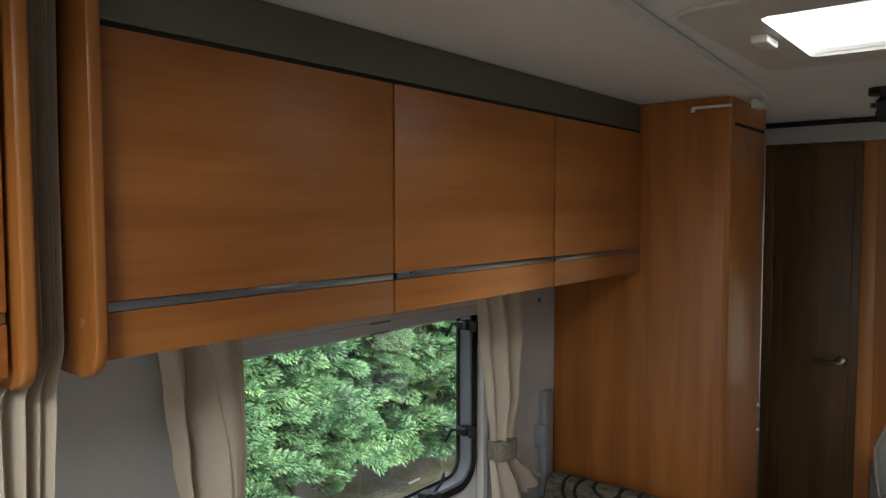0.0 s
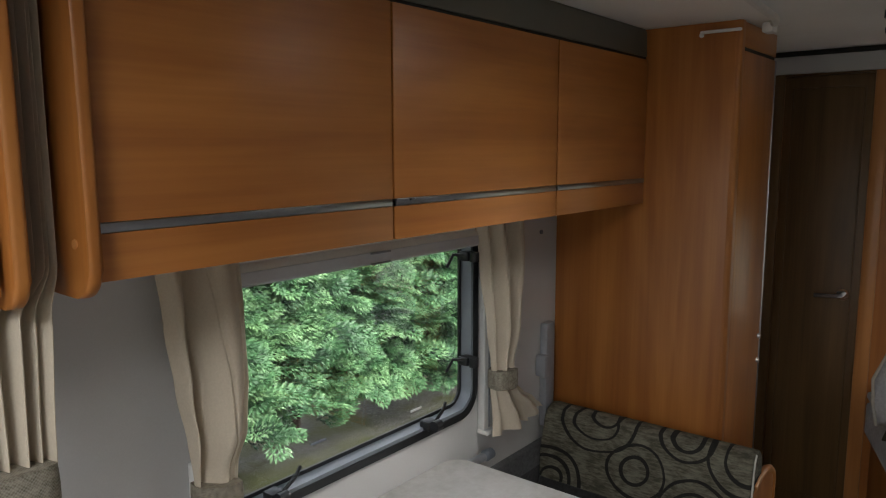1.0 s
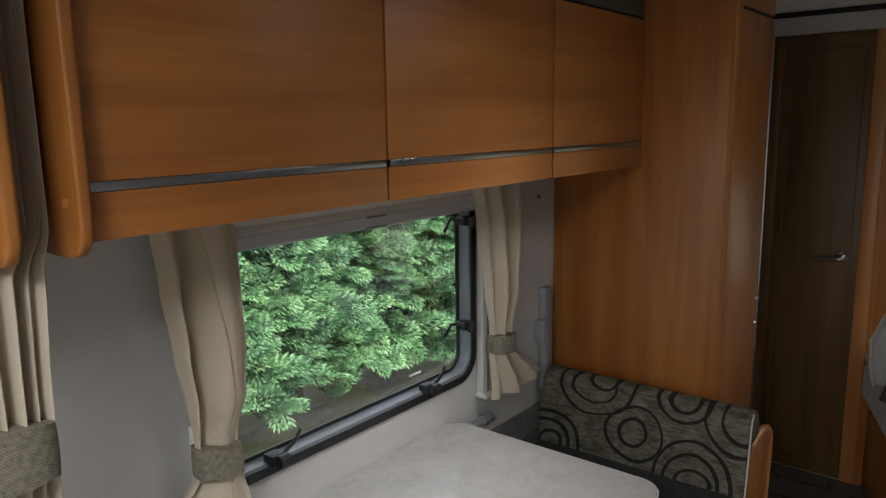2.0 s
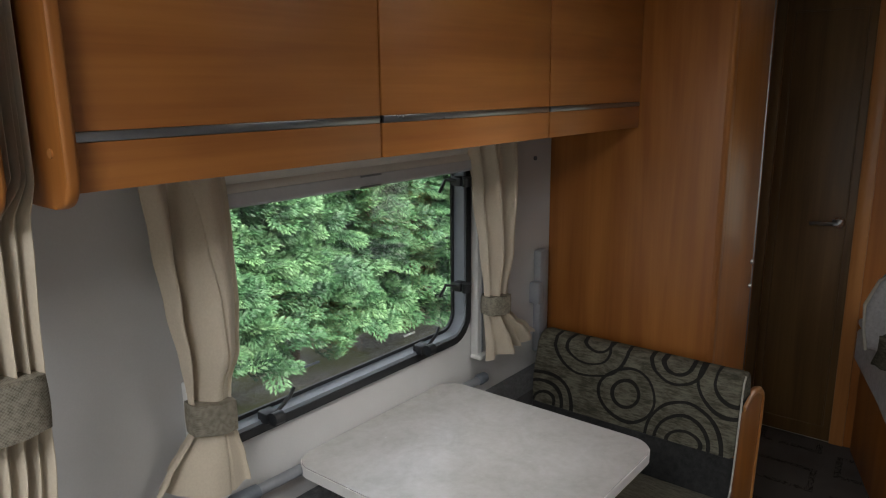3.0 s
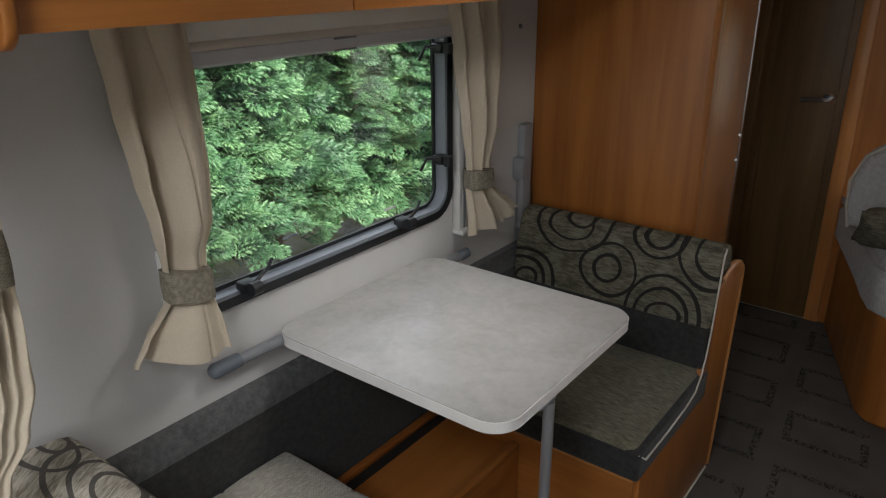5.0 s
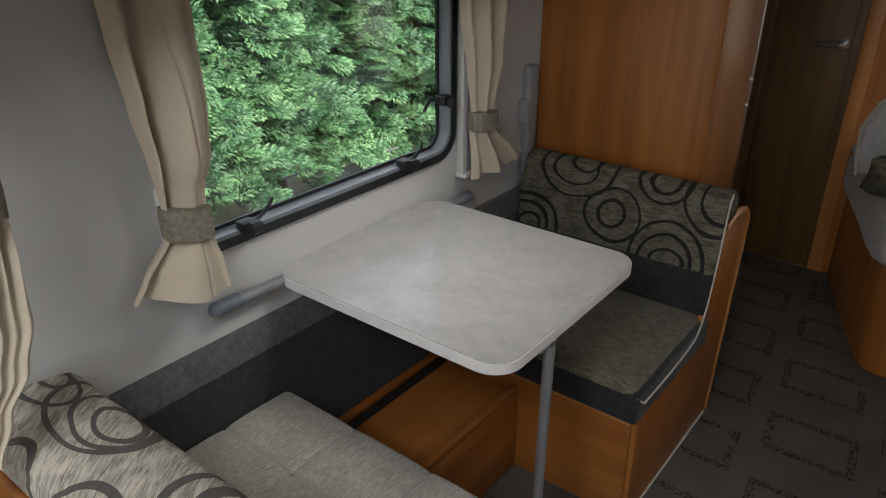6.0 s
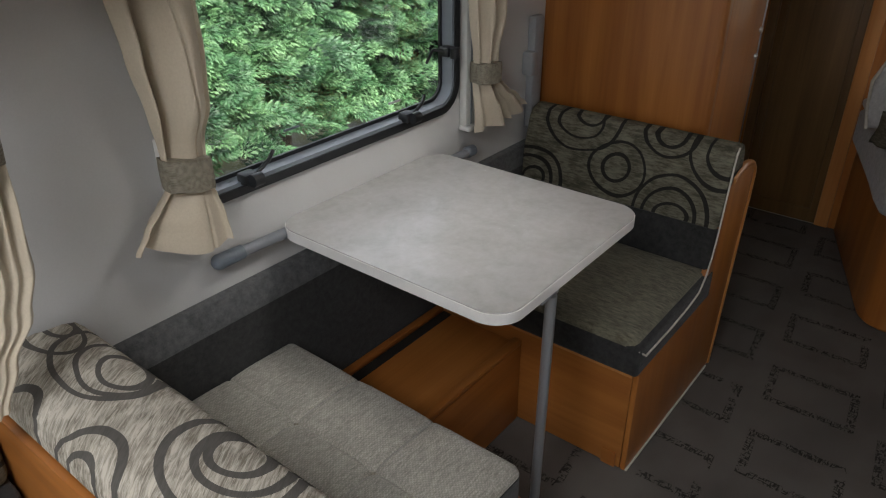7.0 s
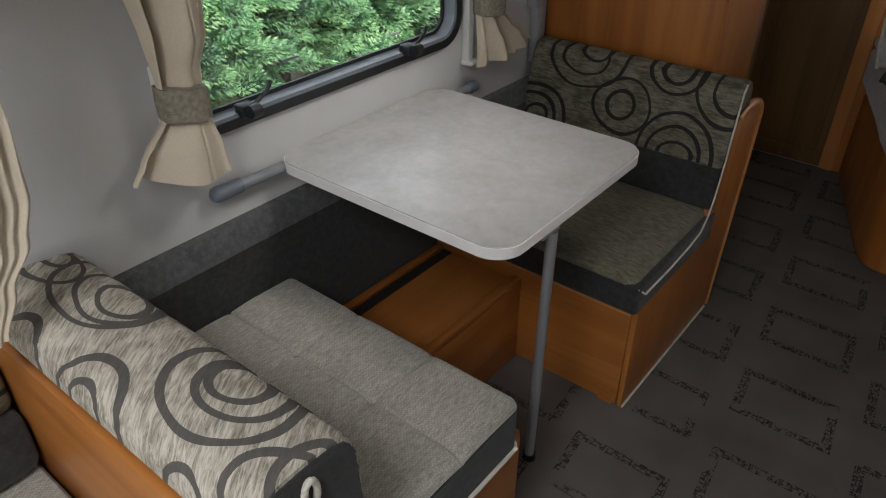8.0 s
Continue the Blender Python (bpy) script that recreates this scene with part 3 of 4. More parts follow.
def dinette_window():
    t = thing("window_1", (1.13, YW, WZ0), "caravan window in a black rubber frame with rounded corners", "window", kind="structure")
    o = round_rect(WX0, WZ0, WX1, WZ1, 0.078, 8)
    i1 = round_rect(WX0 + 0.019, WZ0 + 0.019, WX1 - 0.019, WZ1 - 0.019, 0.060, 8)
    i2 = round_rect(WX0 + 0.028, WZ0 + 0.028, WX1 - 0.028, WZ1 - 0.028, 0.052, 8)
    i3 = round_rect(WX0 + 0.037, WZ0 + 0.037, WX1 - 0.037, WZ1 - 0.037, 0.044, 8)
    part("rubber_frame", ring(o, i1, "y", YW - 0.014, YW - 0.0005), M_black, t)
    part("inner_frame", ring(i1, i2, "y", YW - 0.010, YW + 0.0300), M_silver, t, "silver inner frame")
    part("seal", ring(i2, i3, "y", YW + 0.024, YW + 0.0305), M_black, t)
    p = part("pane", prism(round_rect(WX0 + 0.01, WZ0 + 0.01, WX1 - 0.01, WZ1 - 0.01, 0.06, 8), "y", YW + 0.0315, YW + 0.0355), M_glass, t)
    p.visible_shadow = False

    def stay(x, z, up):
        s = part("stay", block((x - 0.018, YW - 0.030, z - 0.012), (x + 0.018, YW + 0.004, z + 0.014), 0.006), M_black, t, "black window stay")
        if up:
            part("knob", rod(bmesh.new(), (x - 0.012, YW - 0.042, z + 0.004), (x + 0.012, YW - 0.042, z + 0.004), 0.014, 0.014, 16), M_black, s)
            part("arm", tube([(x + 0.008, YW - 0.03, z + 0.010), (x + 0.028, YW - 0.028, z + 0.020), (x + 0.052, YW - 0.022, z + 0.028), (x + 0.070, YW - 0.014, z + 0.040)], 0.0045), M_black, s)
        else:
            part("knob", rod(bmesh.new(), (x - 0.004, YW - 0.042, z - 0.012), (x - 0.004, YW - 0.042, z + 0.014), 0.013, 0.013, 16), M_black, s)
            part("arm", tube([(x - 0.012, YW - 0.02, z + 0.004), (x - 0.03, YW + 0.01, z + 0.006), (x - 0.034, YW + 0.028, z - 0.03)], 0.0045), M_black, s)

    stay(0.858, 0.884, True)
    stay(1.358, 0.884, True)
    stay(1.524, 1.310, False)
    stay(1.522, 1.018, False)
    # one slate and one white strip laid on the pane
    for x, z, m in ((1.02, 0.935, M_dark_grey), (1.36, 0.912, M_white_plastic)):
        part("pane_mark", block((x - 0.022, YW + 0.029, z), (x + 0.022, YW + 0.0312, z + 0.005)), m, t)


dinette_window()


def blind():
    t = thing("roller_blind", (1.1, YW - 0.02, 1.34), "grey roller blind cassette above the window", "blind")
    out = [(YW - 0.001, 1.335), (YW - 0.03, 1.337), (YW - 0.037, 1.343), (YW - 0.037, 1.3665), (YW - 0.001, 1.3665)]
    part("pull_bar", prism(out, "x", 0.70, 1.590, 0.001), M_blind, t)
    out = [(YW - 0.001, 1.367), (YW - 0.0355, 1.367), (YW - 0.0355, 1.376), (YW - 0.030, 1.384), (YW - 0.034, 1.392), (YW - 0.034, 1.42), (YW - 0.02, 1.434), (YW - 0.001, 1.435)]
    part("cassette", prism(out, "x", 0.70, 1.590, 0.001), M_beige_plastic, t)
    for z in (1.341, 1.365):
        part("grip", block((1.13, YW - 0.041, z - 0.003), (1.195, YW - 0.036, z + 0.001), 0.001), M_rail, t)
    part("guide", block((1.592, YW - 0.026, 0.79), (1.640, YW - 0.001, 1.435), 0.004), M_white_plastic, t, "white side guide")
    part("guide_slot", block((1.610, YW - 0.0275, 0.80), (1.618, YW - 0.0255, 1.43)), M_grey_plastic, t)
    part("guide_end", block((1.588, YW - 0.04, 0.782), (1.632, YW - 0.001, 0.797), 0.005), M_white_plastic, t)
    part("guide_left", block((0.672, YW - 0.020, 0.89), (0.695, YW - 0.001, 1.02), 0.004), M_white_plastic, t, "white side guide")


blind()


def drape(levels, bumps, thick=0.004, n=110, hem=0.006, lift=0.0):
    """Gathered cloth. Each level gives z, left x, right x, y of the cloth, fold depth; bumps are the folds that run
    down through all levels: place across the cloth at the top and at the tie, half width there, height towards the room."""
    bm = bmesh.new()
    rows_ = []
    for (a, b) in zip(levels, levels[1:]):
        steps = max(2, int(abs(a[0] - b[0]) / 0.012))
        for k in range(steps):
            f = k / steps
            g = f * f * (3 - 2 * f)
            rows_.append([p + (q - p) * g for p, q in zip(a, b)])
            rows_[-1][0] = a[0] + (b[0] - a[0]) * f
    rows_.append(list(levels[-1]))
    last = rows_[-1][0]
    keep = None
    for side in (0, 1):
        rows = []
        for z, xl, xr, ym, dp in rows_:
            row = []
            for i in range(n + 1):
                s = i / n
                y = 0.0
                f = min(1.0, max(0.0, (levels[0][0] - z) / 0.48))
                for c0, c1, w0, w1, h in bumps:
                    cc = c0 + (c1 - c0) * f + 0.012 * math.sin(5 * z + 9 * c0)
                    y += h * math.exp(-((s - cc) / (w0 + (w1 - w0) * f)) ** 2)
                y += 0.09 * math.sin(9 * s + 6 * z) * math.sin(9 * z + 4 * s)
                y = ym - dp * y + side * thick
                near = max(0.0, 1 - (z - last) / 0.05)
                zz = z + near * hem * math.sin(7.0 * s + 0.6) + max(0.0, 1 - (z - last) / 0.13) * lift * (1 - s)
                row.append(bm.verts.new((xl + (xr - xl) * s, min(y, YW - 0.0035 + side * 0.002), zz)))
            rows.append(row)
        for p, q in zip(rows, rows[1:]):
            for i in range(n):
                bm.faces.new((p[i], p[i + 1], q[i + 1], q[i]))
        if side == 0:
            keep = rows
        else:
            for a, b in (([r[0] for r in keep], [r[0] for r in rows]), ([r[-1] for r in keep], [r[-1] for r in rows])):
                for i in range(len(a) - 1):
                    bm.faces.new((a[i], a[i + 1], b[i + 1], b[i]))
            for i in range(n):
                bm.faces.new((keep[-1][i], keep[-1][i + 1], rows[-1][i + 1], rows[-1][i]))
    return bm


def band(x0, x1, y, depth, z0, z1, bow, tilt=0.0):
    """Tie band that wraps the gathered cloth."""
    bm = bmesh.new()
    k, rows = 28, []
    for j in range(6):
        z = z0 + (z1 - z0) * j / 5
        bulge = 1 + bow * math.sin(math.pi * j / 5)
        row = []
        for i in range(k):
            a = 2 * math.pi * i / k
            ca, sa = math.cos(a), math.sin(a)
            px = (x0 + x1) / 2 + (x1 - x0) / 2 * bulge * math.copysign(abs(ca) ** 0.7, ca)
            py = min(y + depth * bulge * math.copysign(abs(sa) ** 0.7, sa), YW - 0.003)
            row.append(bm.verts.new((px, py, z + tilt * (px - x0) + 0.002 * math.sin(5 * a))))
        rows.append(row)
    for p, q in zip(rows, rows[1:]):
        for i in range(k):
            bm.faces.new((p[i], p[(i + 1) % k], q[(i + 1) % k], q[i]))
    bm.faces.new(rows[0][::-1]), bm.faces.new(rows[-1])
    return bm


def window_curtains():
    t = thing("curtain", (0.70, 1.14, 0.78), "cream window curtain gathered in a woven tie band", "curtain", "window curtains")
    folds = [(0.15, 0.03, 0.12, 0.06, 1.5), (0.40, 0.15, 0.055, 0.04, -0.9), (0.73, 0.58, 0.20, 0.40, 2.2), (0.97, 0.98, 0.03, 0.03, 0.5), (0.55, 0.72, 0.02, 0.02, -0.25)]
    part("cloth", drape([(1.436, 0.604, 0.768, 1.144, 0.016), (1.30, 0.618, 0.772, 1.145, 0.020), (1.18, 0.632, 0.772, 1.148, 0.026), (1.08, 0.645, 0.764, 1.148, 0.026), (1.005, 0.656, 0.748, 1.150, 0.016), (0.938, 0.658, 0.742, 1.150, 0.014),
                        (0.905, 0.622, 0.752, 1.146, 0.018), (0.86, 0.585, 0.760, 1.142, 0.022), (0.796, 0.558, 0.766, 1.140, 0.024)], folds, lift=0.052), M_curtain, t)
    part("tie_band", band(0.652, 0.747, 1.130, 0.030, 0.938, 0.998, 0.02, -0.20), M_tie, t, "brown woven tie band")
    t = thing("curtain", (1.67, 1.14, 0.78), "cream window curtain gathered in a woven tie band", "curtain", "window curtains")
    folds = [(0.07, 0.08, 0.05, 0.08, 1.3), (0.29, 0.34, 0.08, 0.14, 2.4), (0.52, 0.60, 0.05, 0.03, 1.2), (0.72, 0.80, 0.05, 0.14, 2.0), (0.90, 0.97, 0.05, 0.03, 1.2)]
    part("cloth", drape([(1.436, 1.532, 1.760, 1.152, 0.020), (1.28, 1.556, 1.756, 1.150, 0.022), (1.10, 1.578, 1.722, 1.146, 0.022), (0.985, 1.594, 1.688, 1.142, 0.016), (0.925, 1.590, 1.688, 1.142, 0.016),
                        (0.895, 1.590, 1.722, 1.138, 0.018), (0.855, 1.592, 1.785, 1.136, 0.020), (0.812, 1.592, 1.832, 1.138, 0.022)], folds, lift=-0.03), M_curtain, t)
    part("tie_band", band(1.588, 1.688, 1.126, 0.032, 0.926, 0.980, 0.03, -0.10), M_tie, t, "brown woven tie band")


window_curtains()


def divider_curtain():
    t = thing("divider_curtain", (0.25, 0.93, 0.7), "cream dividing curtain gathered beside the lockers in a woven tie band", "curtain")
    folds = [(0.06, 0.10, 0.05, 0.06, 1.2), (0.24, 0.30, 0.06, 0.06, 1.7), (0.45, 0.48, 0.055, 0.055, 1.6), (0.64, 0.66, 0.05, 0.05, 1.8), (0.80, 0.81, 0.045, 0.045, 1.3), (0.94, 0.94, 0.05, 0.05, 1.7)]
    part("cloth", drape([(1.93, 0.312, 0.366, 0.955, 0.018), (1.46, 0.312, 0.364, 0.955, 0.018), (1.40, 0.225, 0.356, 0.955, 0.020), (1.24, 0.235, 0.348, 0.95, 0.018), (1.17, 0.238, 0.346, 0.95, 0.016), (1.10, 0.232, 0.348, 0.955, 0.016),
                        (0.99, 0.222, 0.345, 0.950, 0.007), (0.92, 0.210, 0.326, 0.950, 0.005), (0.86, 0.195, 0.290, 0.952, 0.004), (0.785, 0.18, 0.262, 0.955, 0.004)], folds), M_curtain, t)
    part("tie_band", band(0.222, 0.345, 0.94, 0.040, 1.150, 1.222, 0.03, -0.05), M_tie, t, "brown woven tie band")


divider_curtain()

# ---- wall fittings ----
t = thing("table_rail", (1.1, YW - 0.03, 0.70), "grey table support rail on the wall with rubber end caps", "rail")
part("rail", rod(bmesh.new(), (0.785, YW - 0.028, 0.738), (1.60, YW - 0.028, 0.718), 0.0125, 0.0125, 20), M_rail, t)
for xa, xb, za in ((0.734, 0.806, 0.738), (1.585, 1.625, 0.718)):
    bm = bmesh.new()
    rod(bm, (xa + 0.012, YW - 0.028, za + 0.001), (xb, YW - 0.028, za), 0.017, 0.0155, 20)
    bmesh.ops.create_uvsphere(bm, u_segments=16, v_segments=10, radius=0.017, matrix=Matrix.Translation((xa + 0.014, YW - 0.028, za + 0.001)))
    part("end_cap", bm, M_dark_grey, t, "slate rubber end cap")
t = thing("table_bracket", (1.955, YW - 0.02, 0.70), "grey upright folding bracket on the wall", "bracket")
part("upright", block((1.930, YW - 0.030, 0.70), (1.982, YW - 0.001, 1.045), 0.008), M_grey_plastic, t)
part("catch", block((1.904, YW - 0.040, 0.872), (1.936, YW - 0.001, 0.945), 0.008), M_grey_plastic, t)
solid("screw", rod(bmesh.new(), (1.930, YW - 0.005, 1.338), (1.930, YW + 0.0, 1.338), 0.007, 0.007, 12), M_dark_grey, "small dark screw head in the wall", "screw")

t = thing("side_pad", (1.2, YW - 0.02, 0.28), "charcoal padded side panel along the wall with a grey upper band", "side cushion")
part("pad", prism([(YW - 0.001, 0.27), (YW - 0.028, 0.27), (YW - 0.034, 0.3), (YW - 0.032, 0.588), (YW - 0.001, 0.596)], "x", 0.32, XC - 0.003, 0.004), M_charcoal, t)
part("top_band", prism([(YW - 0.001, 0.597), (YW - 0.034, 0.589), (YW - 0.030, 0.628), (YW - 0.020, 0.648), (YW - 0.001, 0.653)], "x", 0.32, XC - 0.003, 0.003), M_band, t, "mid-grey felt upper band")

# ---- table ----


def dining_table():
    t = thing("table", (1.19, 0.88, 0), "pale stone-effect table with rounded corners on a single metal leg", "table")
    o = round_rect(0.915, 0.566, 1.480, YW - 0.0035, 0.060, 10)
    part("tabletop", prism(o, "z", 0.7265, 0.7525, 0.0035, 2), [M_table], t)
    part("edging", ring(round_rect(0.9132, 0.5642, 1.4818, YW - 0.0017, 0.062, 10), round_rect(0.918, 0.569, 1.477, YW - 0.0065, 0.057, 10), "z", 0.7270, 0.7500), M_table_edge_lit, t, "pale plastic edging with its colour lifted as if lit")
    leg = part("leg", rod(bmesh.new(), (1.104, 0.580, 0.706), (1.146, 0.606, 0.012), 0.0116, 0.0116, 24), M_leg, t, "slim grey metal leg")
    part("foot", rod(bmesh.new(), (1.146, 0.606, 0.0), (1.146, 0.606, 0.014), 0.019, 0.017, 20), M_black, leg)
    part("hinge", block((1.065, 0.577, 0.700), (1.130, 0.63, 0.7262), 0.004), M_grey_plastic, t)


dining_table()

# ---- benches ----
MIRROR = 2.364


def end_outline():
    """Side board of a bench: low front, curved rise to the back."""
    pts = [(1.448, 0.001), (1.446, 0.335), (1.452, 0.362), (1.475, 0.376), (1.60, 0.380), (1.72, 0.384), (1.79, 0.396), (1.848, 0.424), (1.877, 0.468), (1.892, 0.54), (1.900, 0.635)]
    for i in range(9):
        a = radians(180 - 180 * i / 8)
        pts.append((2.014 + 0.113 * math.cos(a), 0.648 + 0.055 * math.sin(a)))
    return pts + [(2.122, 0.58), (2.054, 0.001)]


def bench(front):
    """front: the bench whose back the camera passes; it mirrors the other."""
    fx = (lambda x: MIRROR - x) if front else (lambda x: x)
    name = "dinette_bench"
    t = thing(name, (fx(1.75), 0.85, 0), "orange cherry bench base with a shaped end board", "bench", "dinette benches")

    def blk(nm, lo, hi, mat, bevel=0.002, label=""):
        a, b = sorted((fx(lo[0]), fx(hi[0])))
        return part(nm, block((a, lo[1], lo[2]), (b, hi[1], hi[2]), bevel), mat, t, label)

    out = [(fx(u), v) for u, v in end_outline()]
    part("end_board", prism(out, "y", YB, YB + 0.016, 0.004, 2), M_wood_x if front else M_wood_z, t)
    edge = [(fx(u), YB + 0.006, v) for u, v in end_outline()[13:]]
    part("edge_moulding", tube(edge, 0.0110, 12), M_edge, t, "pale wooden edge moulding")
    blk("front_board", (1.4485, YB + 0.017, 0.001), (1.466, YW - 0.002, 0.332), M_wood_y)
    blk("seat_board", (1.467, YB + 0.017, 0.318), (1.99, YW - 0.002, 0.332), M_wood_x)
    blk("back_board", (2.076, YB + 0.017, 0.001), (2.093, YW - 0.003, 0.700), M_wood_y, 0.005) if front else blk("back_board", (2.0, YB + 0.017, 0.001), (2.016, YW - 0.037, 0.69), M_wood_y)
    bead = [(fx(1.449 + 0.058 * k), YB - 0.002, 0.0035) for k in range(11)]
    part("floor_bead", tube(bead, 0.0032, 8), M_piping, t, "pale sealing bead along the carpet")
    blk("front_lip", (1.4445, YB + 0.018, 0.310), (1.4480, YW - 0.037, 0.331), M_edge, 0.001)
    return t


bench(False)
bench(True)


def soft(lo, hi, r, puff=0.008, cuts=14, dents=()):
    """An upholstered block: rounded edges, slightly domed top, with tufts."""
    bm = bmesh.new()
    bmesh.ops.create_cube(bm, size=1.0)
    bmesh.ops.subdivide_edges(bm, edges=bm.edges[:], cuts=cuts, use_grid_fill=True)
    for v in bm.verts:
        c = [(v.co[i] + 0.5) for i in range(3)]
        # pull the grid lines towards the edges so that the rounding is smooth
        c = [0.5 + math.copysign(0.5 * abs(2 * q - 1) ** 0.7, q - 0.5) for q in c]
        p = [a + (b - a) * q for a, b, q in zip(lo, hi, c)]
        core = [min(max(q, a + r), b - r) for q, a, b in zip(p, lo, hi)]
        d = Vector(p) - Vector(core)
        if d.length > 1e-9:
            q = Vector(core) + d.normalized() * min(r, d.length)
        else:
            q = Vector(p)
        v.co = q
        s = max(0, 1 - ((2 * c[0] - 1) ** 2)) * max(0, 1 - ((2 * c[1] - 1) ** 2))
        if c[2] > 0.99:
            v.co.z += puff * s
            for dx, dy, depth, rad in dents:
                rr = math.hypot(v.co.x - dx, v.co.y - dy)
                v.co.z -= depth * math.exp(-(rr / rad) ** 2)
    return bm


def seat_cushion_front():
    t = thing("seat_cushion", (0.70, 0.83, 0.335), "grey tweed tufted seat cushion with charcoal sides", "cushion", "dinette cushions")
    x0, x1, y0, y1 = 0.47, 0.896, YB - 0.008, YW - 0.037
    part("side", prism(round_rect(x0, y0, x1, y1, 0.021, 8), "z", 0.3335, 0.4475, 0.006, 3), M_charcoal, t, "charcoal side of the cushion")
    # top panel with seams and buttons pressed in
    bm = bmesh.new()
    nx, ny = 150, 230
    bx, by = (0.711,), (0.922, 0.708)
    grid = []
    for i in range(nx + 1):
        col = []
        for j in range(ny + 1):
            x, y = x0 + (x1 - x0) * i / nx, y0 + (y1 - y0) * j / ny
            e = min(x - x0, x1 - x, y - y0, y1 - y)
            # corners rounded in plan
            cx, cy = min(max(x, x0 + 0.022), x1 - 0.022), min(max(y, y0 + 0.022), y1 - 0.022)
            far = math.hypot(x - cx, y - cy)
            if x != cx and y != cy:
                e = max(0.0, 0.022 - far)
                if far > 0.022:
                    x, y = cx + (x - cx) * 0.022 / far, cy + (y - cy) * 0.022 / far
            edge = 0.023 * (1 - math.exp(-max(e, 0) / 0.0085))
            z = 0.450 + edge + 0.004 * math.sin(math.pi * (x - x0) / (x1 - x0))
            z -= 0.0060 * math.exp(-((x - bx[0]) / 0.0042) ** 2) + 0.0030 * math.exp(-((x - bx[0]) / 0.03) ** 2)
            for yy in by:
                z -= 0.0060 * math.exp(-((y - yy) / 0.0042) ** 2) + 0.0030 * math.exp(-((y - yy) / 0.03) ** 2) + 0.003 * math.exp(-(((x - bx[0]) ** 2 + (y - yy) ** 2) / 0.026 ** 2)) + 0.003 * math.exp(-(((x - bx[0]) ** 2 + (y - yy) ** 2) / 0.011 ** 2))
            z += 0.0018 * noise.noise(Vector((x * 9, y * 9, 3)))
            col.append(bm.verts.new((x, y, z)))
        grid.append(col)
    for i in range(nx):
        for j in range(ny):
            bm.faces.new((grid[i][j], grid[i + 1][j], grid[i + 1][j + 1], grid[i][j + 1]))
    part("top", bm, M_seat, t, "grey tweed tufted top")
    for yy in by:
        bm = bmesh.new()
        bmesh.ops.create_uvsphere(bm, u_segments=16, v_segments=8, radius=0.010, matrix=Matrix.Translation((bx[0], yy, 0.4555)) @ Matrix.Diagonal((0.85, 0.85, 0.5, 1)))
        part("button", bm, M_tie, t)
    part("piping", tube([(x0 + 0.03, y0 - 0.002, 0.342), (x1 - 0.012, y0 - 0.002, 0.342), (x1 + 0.002, y0 + 0.012, 0.342)], 0.005), M_piping, t, "pale piping")


seat_cushion_front()


def seat_cushion_rear():
    t = thing("seat_cushion", (1.65, 0.83, 0.335), "olive chenille seat cushion with charcoal border", "cushion", "dinette cushions")
    x0, x1, y0, y1 = 1.418, 1.905, YB - 0.004, YW - 0.037
    part("side", block((x0, y0, 0.3335), (x1, y1, 0.425), 0.012, 3), M_charcoal, t, "charcoal border of the cushion")
    part("top", soft((x0 + 0.001, y0 + 0.013, 0.39), (x1, y1 - 0.003, 0.436), 0.018, 0.006, 16), M_seat_olive, t, "olive chenille top")
    part("piping", tube([(x0 + 0.004, y0 + 0.006, 0.415), (x0 + 0.03, y0 - 0.004, 0.392), (1.60, y0 - 0.004, 0.390), (1.72, y0 - 0.003, 0.394), (1.79, y0 - 0.002, 0.403), (1.828, y0 - 0.001, 0.434), (1.852, y0, 0.475), (1.864, y0, 0.525)], 0.0027), M_piping, t, "pale piping")


seat_cushion_rear()


def leaning(profile, y0, y1, bevel, bm=None):
    return prism(profile, "y", y0, y1, bevel, 3, bm)


def back_cushion_rear():
    t = thing("back_cushion", (1.95, 0.83, 0.44), "back cushion with dark rings on olive cloth above a charcoal band", "cushion", "dinette cushions")
    lower = [(1.856, 0.440), (1.985, 0.440), (1.996, 0.555), (1.875, 0.558)]
    part("lower_band", leaning(lower, YB + 0.002, YW - 0.037, 0.010), M_charcoal, t, "charcoal lower band")
    upper = [(1.874, 0.560), (1.996, 0.556), (1.999, 0.62), (1.999, 0.755), (1.985, 0.778), (1.955, 0.786), (1.926, 0.778), (1.905, 0.752), (1.886, 0.64)]
    part("upper_panel", leaning(upper, YB + 0.002, YW - 0.037, 0.012), M_ring_back, t, "ring-patterned olive cloth")
    part("piping", tube([(1.864, YB - 0.004, 0.525), (1.873, YB - 0.004, 0.58), (1.886, YB - 0.003, 0.66), (1.900, YB - 0.002, 0.735), (1.912, YB, 0.765), (1.935, YB + 0.002, 0.781)], 0.0027), M_piping, t, "pale piping")


back_cushion_rear()


